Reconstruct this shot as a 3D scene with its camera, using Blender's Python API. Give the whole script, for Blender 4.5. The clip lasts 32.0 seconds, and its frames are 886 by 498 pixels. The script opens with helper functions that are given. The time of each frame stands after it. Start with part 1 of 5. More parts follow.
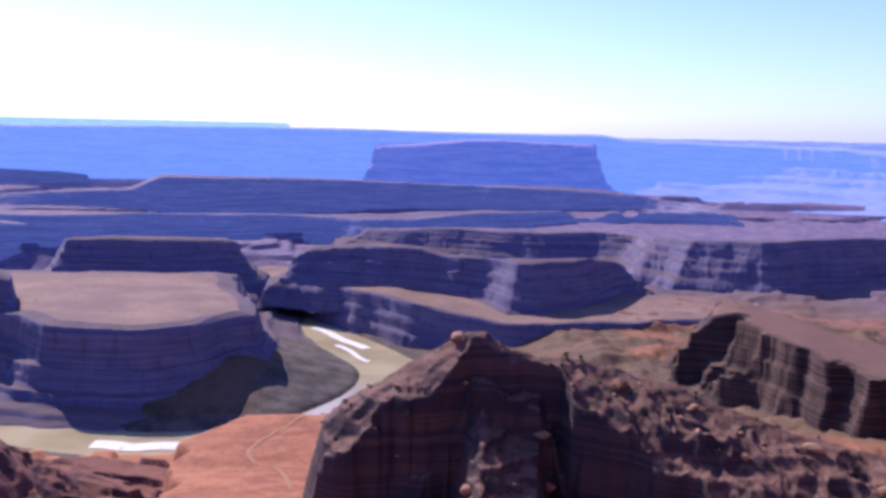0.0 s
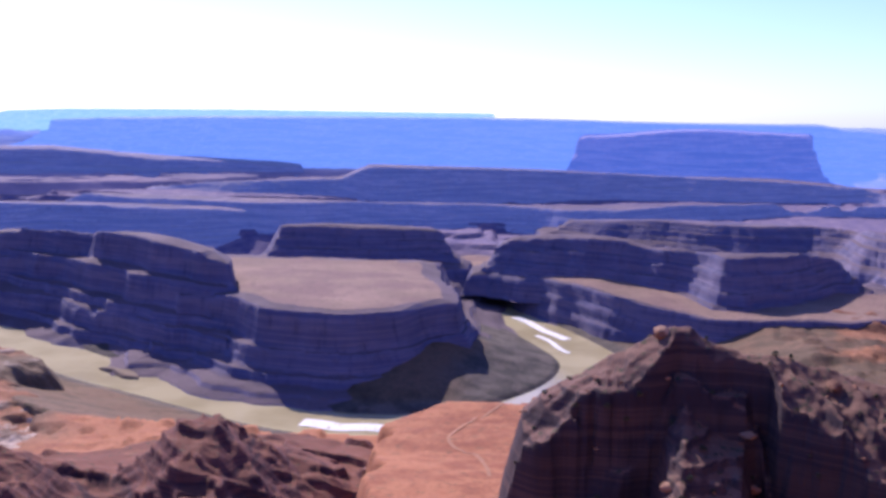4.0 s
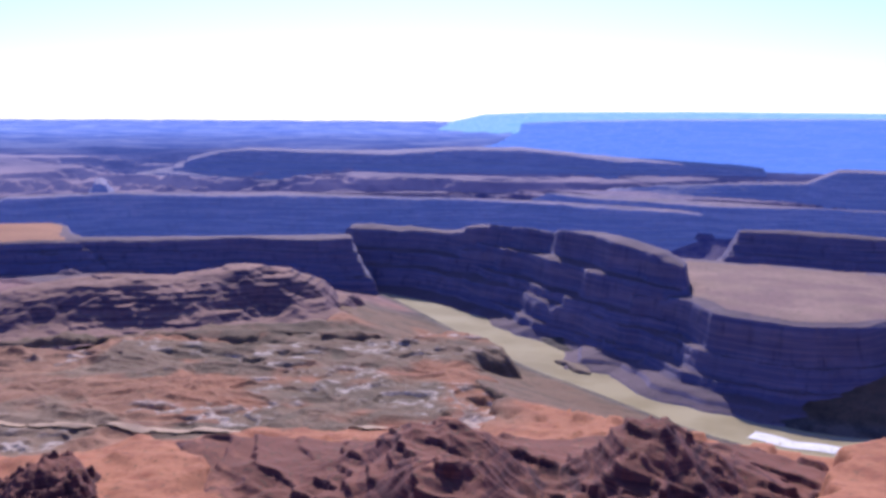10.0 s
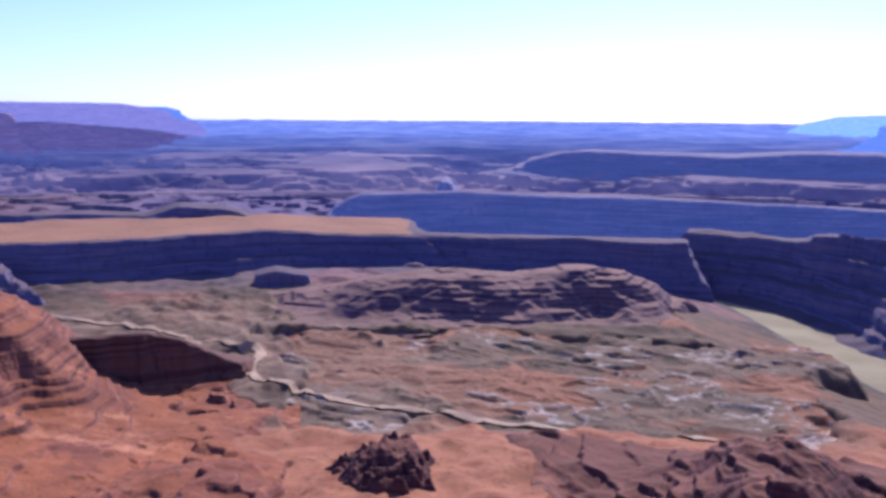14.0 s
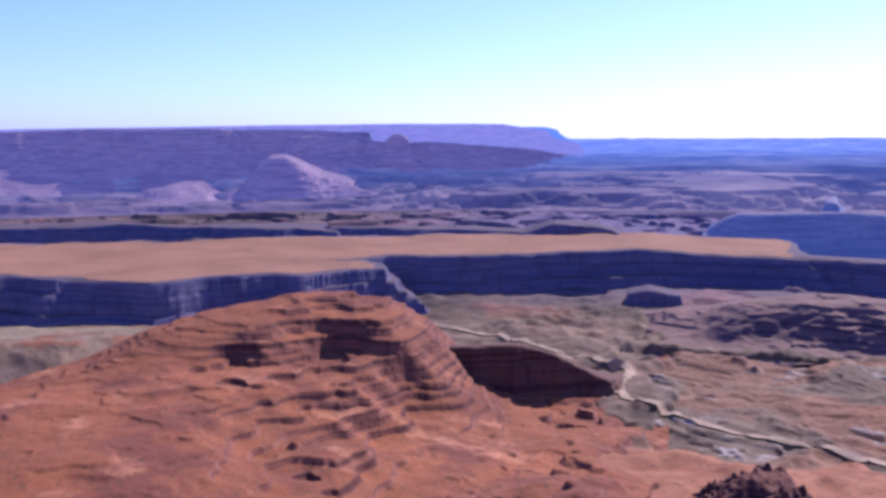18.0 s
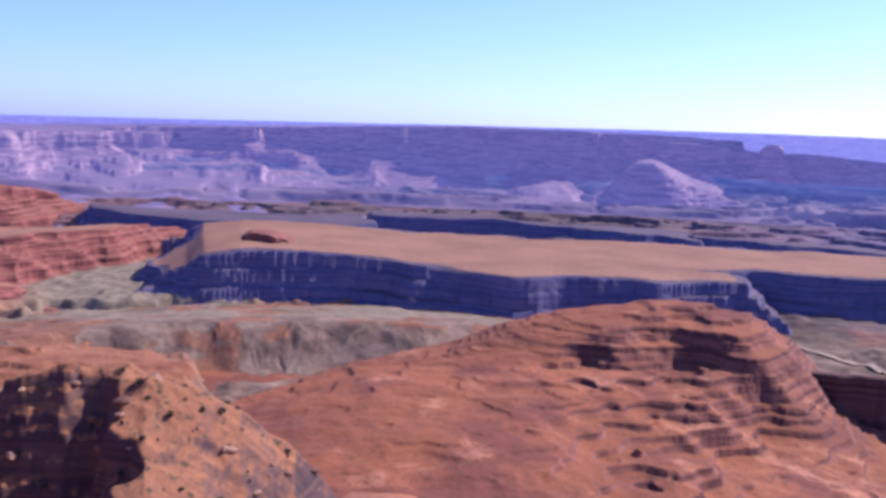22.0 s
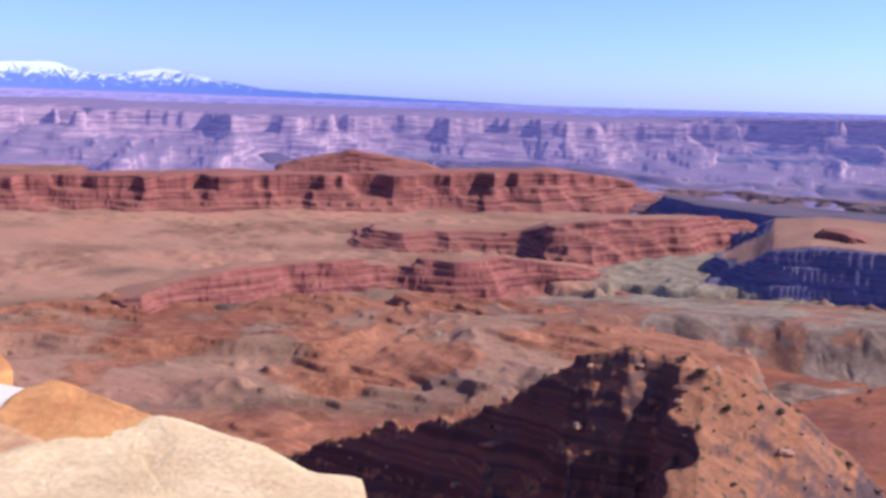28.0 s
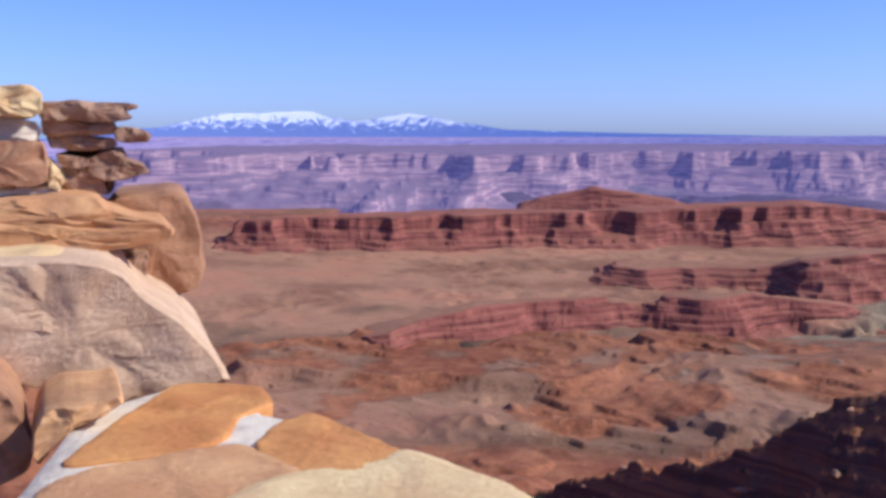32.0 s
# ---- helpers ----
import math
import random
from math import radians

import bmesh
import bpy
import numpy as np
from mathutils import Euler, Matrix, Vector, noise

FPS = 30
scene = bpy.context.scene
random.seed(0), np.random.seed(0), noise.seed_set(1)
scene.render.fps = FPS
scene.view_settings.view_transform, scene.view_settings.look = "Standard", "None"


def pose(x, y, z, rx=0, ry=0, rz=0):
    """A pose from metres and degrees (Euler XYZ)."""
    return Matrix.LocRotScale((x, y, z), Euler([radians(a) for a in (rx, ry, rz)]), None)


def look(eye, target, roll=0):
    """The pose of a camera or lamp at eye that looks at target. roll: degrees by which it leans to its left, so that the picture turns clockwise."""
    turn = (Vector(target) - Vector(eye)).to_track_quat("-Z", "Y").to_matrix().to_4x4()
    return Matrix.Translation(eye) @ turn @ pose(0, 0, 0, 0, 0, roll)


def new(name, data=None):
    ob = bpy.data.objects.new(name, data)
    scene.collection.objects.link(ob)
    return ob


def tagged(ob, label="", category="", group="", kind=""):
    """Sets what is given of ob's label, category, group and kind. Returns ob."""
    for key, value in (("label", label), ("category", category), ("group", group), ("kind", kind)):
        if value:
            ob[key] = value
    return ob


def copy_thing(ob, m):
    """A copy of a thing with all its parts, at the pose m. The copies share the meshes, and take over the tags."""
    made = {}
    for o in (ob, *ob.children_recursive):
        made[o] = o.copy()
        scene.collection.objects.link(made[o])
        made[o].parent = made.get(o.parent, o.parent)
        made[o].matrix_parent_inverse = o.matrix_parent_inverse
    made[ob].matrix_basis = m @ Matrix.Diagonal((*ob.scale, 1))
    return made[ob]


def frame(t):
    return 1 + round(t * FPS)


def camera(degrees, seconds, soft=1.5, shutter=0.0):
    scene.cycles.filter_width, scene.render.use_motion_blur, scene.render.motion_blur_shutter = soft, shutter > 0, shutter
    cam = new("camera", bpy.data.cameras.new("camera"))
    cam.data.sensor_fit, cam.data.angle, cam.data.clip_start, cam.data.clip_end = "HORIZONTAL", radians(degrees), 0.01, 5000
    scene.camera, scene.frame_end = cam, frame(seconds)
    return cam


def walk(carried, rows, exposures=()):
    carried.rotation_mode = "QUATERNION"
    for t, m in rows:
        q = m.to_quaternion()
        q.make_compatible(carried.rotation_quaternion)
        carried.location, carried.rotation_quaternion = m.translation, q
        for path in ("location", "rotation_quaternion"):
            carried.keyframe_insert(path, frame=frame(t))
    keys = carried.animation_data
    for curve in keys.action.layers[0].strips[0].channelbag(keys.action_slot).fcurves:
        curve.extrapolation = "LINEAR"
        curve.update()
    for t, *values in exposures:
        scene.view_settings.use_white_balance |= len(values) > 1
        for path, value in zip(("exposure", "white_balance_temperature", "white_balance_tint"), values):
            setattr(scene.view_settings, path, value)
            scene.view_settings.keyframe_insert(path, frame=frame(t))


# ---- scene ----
# A visitor stands at a canyon lookout and pans from south-west to east.
cam = camera(45.0, 32.0, soft=3.5)
EYE = 600.0  # metres above the river
EXPOSURES = [(0.0, 0.78, 6250, 31), (3.5, 0.78, 6200, 30), (6.0, 0.80, 6000, 27), (9.0, 0.66, 5950, 27), (14.0, 0.52, 5850, 27), (17.0, 0.52, 5750, 28), (20.0, 0.67, 5750, 29), (22.0, 0.72, 5800, 28), (25.0, 0.87, 5850, 27), (26.5, 0.78, 5900, 24), (29.0, 0.56, 5900, 20), (32.0, 0.28, 5950, 14)]  # seconds, stops, kelvin, tint
ROWS = [  # seconds, yaw, pitch, roll
    (0.0, -2.64, -6.50, -0.99),
    (0.5, -1.60, -6.38, -1.08),
    (1.0, -0.37, -6.23, -1.41),
    (1.5, 0.92, -6.34, -1.90),
    (2.0, 2.07, -6.60, -1.97),
    (2.5, 3.33, -6.74, -1.69),
    (3.0, 4.60, -7.01, -1.32),
    (3.5, 6.24, -7.06, -0.98),
    (5.5, 13.92, -7.70, -0.31),
    (6.0, 15.27, -7.73, -0.30),
    (6.5, 17.05, -7.52, -0.33),
    (7.0, 19.34, -7.30, -0.54),
    (7.5, 21.82, -7.23, -1.36),
    (8.0, 24.21, -6.95, -2.13),
    (8.5, 25.99, -7.05, -1.84),
    (9.0, 27.17, -6.85, -0.67),
    (9.5, 30.09, -6.57, -0.06),
    (10.0, 32.39, -7.23, -0.35),
    (10.5, 34.29, -7.59, -0.02),
    (11.0, 38.54, -6.88, -0.00),
    (11.5, 40.98, -6.41, -0.01),
    (12.0, 42.77, -6.53, -0.32),
    (12.5, 44.42, -6.69, -0.39),
    (13.0, 45.77, -6.91, -0.34),
    (13.5, 48.21, -7.18, -0.42),
    (15.5, 56.00, -6.61, -0.01),
    (16.0, 59.12, -6.41, 0.18),
    (16.5, 62.57, -6.28, 0.30),
    (17.0, 65.58, -6.19, 0.20),
    (17.5, 68.11, -6.37, 0.56),
    (18.0, 70.14, -6.29, 0.25),
    (18.5, 72.22, -6.29, -0.45),
    (19.0, 74.76, -6.37, -0.39),
    (19.5, 76.55, -6.37, -0.71),
    (20.0, 78.86, -6.48, -0.97),
    (20.5, 80.74, -6.34, -1.38),
    (21.0, 82.70, -6.24, -1.42),
    (21.5, 85.80, -6.27, -1.59),
    (22.0, 89.65, -6.41, -2.22),
    (22.5, 93.18, -6.69, -2.15),
    (23.0, 95.33, -6.56, -2.48),
    (23.5, 97.88, -6.82, -2.18),
    (24.0, 100.73, -6.89, -1.85),
    (24.5, 104.07, -7.44, -2.39),
    (25.0, 107.32, -7.81, -2.06),
    (25.5, 109.97, -7.89, -2.02),
    (26.0, 112.37, -7.73, -2.07),
    (26.5, 114.38, -7.62, -2.21),
    (28.5, 121.05, -7.92, -1.92),
    (29.0, 122.32, -7.66, -1.36),
    (29.5, 124.18, -7.53, -1.01),
    (30.0, 126.20, -7.05, -0.97),
    (30.5, 128.36, -6.94, -1.01),
    (31.0, 129.72, -6.51, -0.79),
    (31.5, 130.93, -6.05, -0.65),
    (32.0, 132.42, -6.25, -0.19),
]
walk(cam, [(t, pose(0, 0, EYE, 90 + p, r, y)) for t, y, p, r in ROWS], EXPOSURES)

# ---- daylight ----
SUN_AZ, SUN_EL = 34.0, 38.0  # degrees to the left of the first view's axis, and up
world = bpy.data.worlds.new("sky")
scene.world = world
world.use_nodes = True
wn = world.node_tree.nodes
sky = wn.new("ShaderNodeTexSky")
sky.sky_type, sky.sun_disc = "NISHITA", False
sky.sun_elevation, sky.sun_rotation = radians(SUN_EL), radians(-SUN_AZ)
sky.altitude, sky.air_density, sky.dust_density, sky.ozone_density = 1800, 1.0, 2.2, 3.0
wn["Background"].inputs["Strength"].default_value = 0.105
deep = wn.new("ShaderNodeMixRGB")  # the thin dry air of the high desert
deep.blend_type = "MULTIPLY"
deep.inputs[0].default_value, deep.inputs[2].default_value = 1.0, (0.72, 0.845, 1.42, 1)
world.node_tree.links.new(sky.outputs[0], deep.inputs[1])
world.node_tree.links.new(deep.outputs[0], wn["Background"].inputs["Color"])
sun = new("sun", bpy.data.lights.new("sun", "SUN"))
sun.data.energy, sun.data.angle, sun.data.color = 4.1, radians(0.53), (1.0, 0.95, 0.86)
sun_way = Vector((-math.sin(radians(SUN_AZ)) * math.cos(radians(SUN_EL)), math.cos(radians(SUN_AZ)) * math.cos(radians(SUN_EL)), math.sin(radians(SUN_EL))))
sun.matrix_world = look(sun_way * 100, (0, 0, 0))

# ---- noise and mesh helpers ----
def hash2(ix, iy, seed):
    n = (ix.astype(np.int64) * 374761393 + iy.astype(np.int64) * 668265263 + seed * 1442695041) & 0x7FFFFFFF
    n = ((n ^ (n >> 13)) * 1274126177) & 0x7FFFFFFF
    return ((n ^ (n >> 16)) & 0xFFFF) / 32767.5 - 1.0


def smooth_noise(x, y, seed=0):
    fx, fy = np.floor(x), np.floor(y)
    u, v = x - fx, y - fy
    u, v = u * u * (3 - 2 * u), v * v * (3 - 2 * v)
    a, b = hash2(fx, fy, seed), hash2(fx + 1, fy, seed)
    c, d = hash2(fx, fy + 1, seed), hash2(fx + 1, fy + 1, seed)
    return a + (b - a) * u + (c - a) * v + (a - b - c + d) * u * v


def fbm(x, y, octaves=4, seed=0):
    total, amp = 0.0, 0.5
    for k in range(octaves):
        total = total + amp * smooth_noise(x * 2 ** k + 13.7 * k, y * 2 ** k - 7.3 * k, seed + k)
        amp *= 0.5
    return total


def ridged(x, y, octaves=3, seed=0):
    total, amp = 0.0, 0.5
    for k in range(octaves):
        total = total + amp * (1 - 2 * np.abs(smooth_noise(x * 2 ** k + 5.1 * k, y * 2 ** k + 9.2 * k, seed + k)))
        amp *= 0.5
    return total


NEAR, SPAN = 1500.0, 3250.0


def far_fold(x, y, z):
    """Country past 1.5 km is drawn in towards the lookout along the line of sight, so that 40 km fit into 4.75 km."""
    z = z - EYE
    r = np.sqrt(x * x + y * y + z * z) + 1e-9
    k = np.where(r > NEAR, (NEAR + SPAN * (1 - np.exp(-np.maximum(r - NEAR, 0) / SPAN))) / r, 1.0)
    return x * k, y * k, z * k + EYE


def polar(az, r):
    a = np.radians(az)
    return -np.sin(a) * r, np.cos(a) * r


def sheet(name, x, y, z, material, soil=None, parent=None, smooth=True, keep=None):
    """A grid of rows by columns as one mesh, with its true place kept as an attribute for the materials. keep: which of its cells are built."""
    rows, cols = x.shape
    fx, fy, fz = far_fold(x, y, z)
    mesh = bpy.data.meshes.new(name)
    i = np.arange(rows * cols).reshape(rows, cols)
    quads = np.stack([i[:-1, :-1], i[1:, :-1], i[1:, 1:], i[:-1, 1:]], -1).reshape(-1, 4)
    used = np.arange(rows * cols)
    if keep is not None:
        used, quads = np.unique(quads[keep.ravel()], return_inverse=True)
        quads = quads.reshape(-1, 4)
    mesh.vertices.add(len(used))
    mesh.vertices.foreach_set("co", np.stack([fx, fy, fz], -1).reshape(-1, 3)[used].astype(np.float32).ravel())
    mesh.loops.add(quads.size)
    mesh.loops.foreach_set("vertex_index", quads.ravel().astype(np.int32))
    mesh.polygons.add(len(quads))
    mesh.polygons.foreach_set("loop_start", np.arange(0, quads.size, 4, dtype=np.int32))
    mesh.polygons.foreach_set("use_smooth", np.full(len(quads), smooth))
    place = mesh.attributes.new("place", "FLOAT_VECTOR", "POINT")
    place.data.foreach_set("vector", np.stack([x, y, z], -1).reshape(-1, 3)[used].astype(np.float32).ravel())
    for key, values in (soil or {}).items():
        layer = mesh.attributes.new(key, "FLOAT", "POINT")
        layer.data.foreach_set("value", values.ravel()[used].astype(np.float32))
    mesh.update()
    mesh.validate()
    mesh.materials.append(material)
    ob = new(name, mesh)
    if parent:
        ob.parent = parent
    return ob


# ---- materials ----
class Nodes:
    """A short way to write node trees."""

    def __init__(self, name):
        self.mat = bpy.data.materials.new(name)
        self.mat.use_nodes = True
        self.tree = self.mat.node_tree
        self.bsdf = self.tree.nodes["Principled BSDF"]

    def put(self, socket, value):
        if isinstance(value, bpy.types.NodeSocket):
            self.tree.links.new(value, socket)
        elif isinstance(value, (tuple, list)) and len(value) == 3 and socket.type == "RGBA":
            socket.default_value = (*value, 1)
        else:
            socket.default_value = value

    def attr(self, name, out="Fac"):
        n = self.tree.nodes.new("ShaderNodeAttribute")
        n.attribute_name = name
        return n.outputs[out]

    def maths(self, op, a, b=0.0, clamp=False):
        n = self.tree.nodes.new("ShaderNodeMath")
        n.operation, n.use_clamp = op, clamp
        self.put(n.inputs[0], a)
        self.put(n.inputs[1], b)
        return n.outputs[0]

    def scaled(self, v, by):
        n = self.tree.nodes.new("ShaderNodeVectorMath")
        n.operation = "MULTIPLY"
        self.put(n.inputs[0], v)
        n.inputs[1].default_value = by
        return n.outputs[0]

    def noise(self, v, scale=1.0, detail=4.0, rough=0.55):
        n = self.tree.nodes.new("ShaderNodeTexNoise")
        self.put(n.inputs["Vector"], v)
        n.inputs["Scale"].default_value, n.inputs["Detail"].default_value, n.inputs["Roughness"].default_value = scale, detail, rough
        return n.outputs["Fac"]

    def ramp(self, fac, stops):
        n = self.tree.nodes.new("ShaderNodeValToRGB")
        while len(n.color_ramp.elements) < len(stops):
            n.color_ramp.elements.new(0.5)
        for e, (at, col) in zip(n.color_ramp.elements, stops):
            e.position, e.color = at, (*col, 1) if len(col) == 3 else col
        self.put(n.inputs[0], fac)
        return n.outputs[0]

    def span(self, fac, lo, hi, to_lo=0.0, to_hi=1.0):
        n = self.tree.nodes.new("ShaderNodeMapRange")
        self.put(n.inputs[0], fac)
        for k, val in enumerate((lo, hi, to_lo, to_hi)):
            n.inputs[k + 1].default_value = val
        return n.outputs[0]

    def mix(self, fac, a, b, how="MIX"):
        n = self.tree.nodes.new("ShaderNodeMixRGB")
        n.blend_type = how
        self.put(n.inputs[0], fac)
        self.put(n.inputs[1], a)
        self.put(n.inputs[2], b)
        return n.outputs[0]

    def up(self):
        g = self.tree.nodes.new("ShaderNodeNewGeometry")
        s = self.tree.nodes.new("ShaderNodeSeparateXYZ")
        self.tree.links.new(g.outputs["Normal"], s.inputs[0])
        return s.outputs[2]

    def bump(self, height, distance, strength=0.6):
        n = self.tree.nodes.new("ShaderNodeBump")
        n.inputs["Strength"].default_value, n.inputs["Distance"].default_value = strength, distance
        self.put(n.inputs["Height"], height)
        self.tree.links.new(n.outputs[0], self.bsdf.inputs["Normal"])

    def done(self, color, rough=0.9, spec=0.15):
        self.put(self.bsdf.inputs["Base Color"], color)
        self.put(self.bsdf.inputs["Roughness"], rough)
        self.bsdf.inputs["Specular IOR Level"].default_value = spec
        return self.mat


def strata_rock(name, beds, soil, shrub=(0.05, 0.055, 0.03), bed=30.0, spots=0.5, bump=2.0, haze_glow=None, flat=(0.82, 0.96), other=None, bright=None, dot=0.11):
    """Layered sandstone: beds of colour up the cliff, soil and scattered shrubs where it lies flat."""
    n = Nodes(name)
    p = n.attr("place", "Vector")
    layers = n.noise(n.scaled(p, (0.0016, 0.0016, 1.0 / bed)), 1.0, 5.0, 0.6)
    blotch = n.noise(p, 0.012, 6.0, 0.65)
    col = n.ramp(layers, [(0.34, beds[0]), (0.44, beds[1]), (0.50, beds[2]), (0.55, beds[1]), (0.63, beds[3])])
    col = n.mix(0.4, col, n.ramp(blotch, [(0.3, (0.35, 0.33, 0.33)), (0.7, (0.72, 0.70, 0.68))]), "OVERLAY")
    streak = n.noise(n.scaled(p, (0.06, 0.06, 0.006)), 1.0, 3.0)
    col = n.mix(n.span(streak, 0.55, 0.75, 0, 0.5), col, tuple(0.35 * c for c in beds[0]))
    patch = n.noise(p, 0.004, 5.0, 0.6)
    ground = n.mix(n.span(patch, 0.35, 0.65), soil, tuple(0.72 * c for c in soil))
    if other:
        ground = n.mix(n.span(n.noise(p, 0.0065, 7.0, 0.62), 0.46, 0.60), ground, other)
    if bright:
        ground = n.mix(n.span(n.noise(p, 0.0085, 7.0, 0.66), 0.56, 0.68), ground, bright)
    dots = n.noise(p, dot, 2.0, 0.7)
    ground = n.mix(n.span(dots, 0.58, 0.66, 0, spots), ground, shrub)
    ground = n.mix(0.45, ground, n.ramp(n.noise(p, 2.2 * dot, 3.0, 0.7), [(0.32, (0.33, 0.33, 0.34)), (0.68, (0.70, 0.69, 0.67))]), "OVERLAY")
    col = n.mix(n.span(n.maths("ADD", n.up(), n.maths("MULTIPLY", n.maths("SUBTRACT", blotch, 0.5), 0.4)), *flat), col, ground)
    n.bump(n.maths("ADD", n.maths("MULTIPLY", layers, 2.0), n.noise(p, 0.05, 6.0, 0.7)), bump)
    if haze_glow:  # aerial haze put in as emission, on mid-distance walls too
        n.put(n.bsdf.inputs["Emission Color"], haze_glow)
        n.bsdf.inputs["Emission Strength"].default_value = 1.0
    return n.done(col)


RED = strata_rock("red sandstone", [(0.07, 0.026, 0.026), (0.20, 0.06, 0.045), (0.33, 0.12, 0.085), (0.12, 0.04, 0.035)], (0.33, 0.125, 0.08), bed=11.0, flat=(0.72, 0.92))
# Dark bluish beds imitate shade and haze on the canyon walls.
PLUM_HAZE = strata_rock("plum rock tinted for haze and shade", [(0.095, 0.09, 0.165), (0.12, 0.11, 0.185), (0.185, 0.15, 0.205), (0.105, 0.098, 0.172)], (0.14, 0.10, 0.12), bed=13.0, bump=1.2, flat=(0.74, 0.92))
# Blue in base colour and emission stands for haze at middle range.
SLATE_HAZE = strata_rock("slate-violet haze-tinted rock", [(0.10, 0.10, 0.19), (0.14, 0.135, 0.225), (0.26, 0.22, 0.28), (0.11, 0.11, 0.20)], (0.22, 0.175, 0.22), bed=16.0, bump=0.9, haze_glow=(0.017, 0.03, 0.09), flat=(0.74, 0.92))
# Beds of these two are darkened to imitate faces standing in shade.
DUSK = strata_rock("shade-dark ridge rock", [(0.025, 0.018, 0.02), (0.055, 0.035, 0.032), (0.10, 0.06, 0.045), (0.04, 0.026, 0.026)], (0.12, 0.075, 0.05), spots=0.95, bed=7.0)
BROWN = strata_rock("brown sandstone darkened for shade", [(0.06, 0.028, 0.026), (0.12, 0.055, 0.042), (0.17, 0.085, 0.06), (0.09, 0.04, 0.034)], (0.155, 0.075, 0.052), spots=0.95, bed=9.0)
# Emission in these far rocks imitates the blue and violet of haze.
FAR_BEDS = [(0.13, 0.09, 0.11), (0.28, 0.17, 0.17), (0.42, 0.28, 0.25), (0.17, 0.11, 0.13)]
FAR = strata_rock("hazed distant mesa rock", FAR_BEDS, (0.20, 0.135, 0.145), bed=36.0, bump=4.0, haze_glow=(0.045, 0.045, 0.14), flat=(0.76, 0.94))
FAR_BLUE = strata_rock("blue-hazed distant mesa rock", [tuple(0.6 * c for c in b) for b in FAR_BEDS], (0.16, 0.12, 0.13), bed=60.0, bump=2.0, haze_glow=(0.08, 0.18, 0.56))
FAR_DIM = strata_rock("violet-hazed distant mesa rock", [tuple(0.7 * c for c in b) for b in FAR_BEDS], (0.20, 0.15, 0.17), bed=45.0, bump=2.0, haze_glow=(0.03, 0.075, 0.30))
FAR_HAZE = strata_rock("hazy lavender plateau rock", FAR_BEDS, (0.34, 0.26, 0.25), bed=60.0, bump=2.0, haze_glow=(0.13, 0.145, 0.38))
FAR_PALE = strata_rock("haze-paled skyline rock", FAR_BEDS, (0.34, 0.26, 0.25), bed=60.0, bump=2.0, haze_glow=(0.16, 0.36, 0.65))
GREY = strata_rock("grey bentonite", [(0.15, 0.11, 0.085), (0.22, 0.165, 0.125), (0.27, 0.21, 0.155), (0.18, 0.13, 0.10)], (0.24, 0.175, 0.12), spots=0.2)
ORANGE_TAN = strata_rock("tan plain soil", [(0.30, 0.14, 0.085), (0.36, 0.18, 0.11), (0.42, 0.23, 0.15), (0.32, 0.15, 0.09)], (0.36, 0.178, 0.10), spots=0.6)
TREAD = strata_rock("tan bench soil", [(0.17, 0.10, 0.085), (0.22, 0.135, 0.11), (0.27, 0.17, 0.13), (0.19, 0.115, 0.095)], (0.27, 0.175, 0.135), spots=0.7, bump=1.5, other=(0.19, 0.115, 0.10))
# Mauve and blue tones put haze into the colour of far shelf tops.
MAUVE_HAZE = strata_rock("haze-tinted shelf soil", [(0.10, 0.09, 0.17), (0.13, 0.11, 0.19), (0.17, 0.13, 0.20), (0.11, 0.095, 0.18)], (0.18, 0.135, 0.185), spots=0.8, bump=1.5, other=(0.10, 0.085, 0.16), bright=(0.26, 0.19, 0.22))


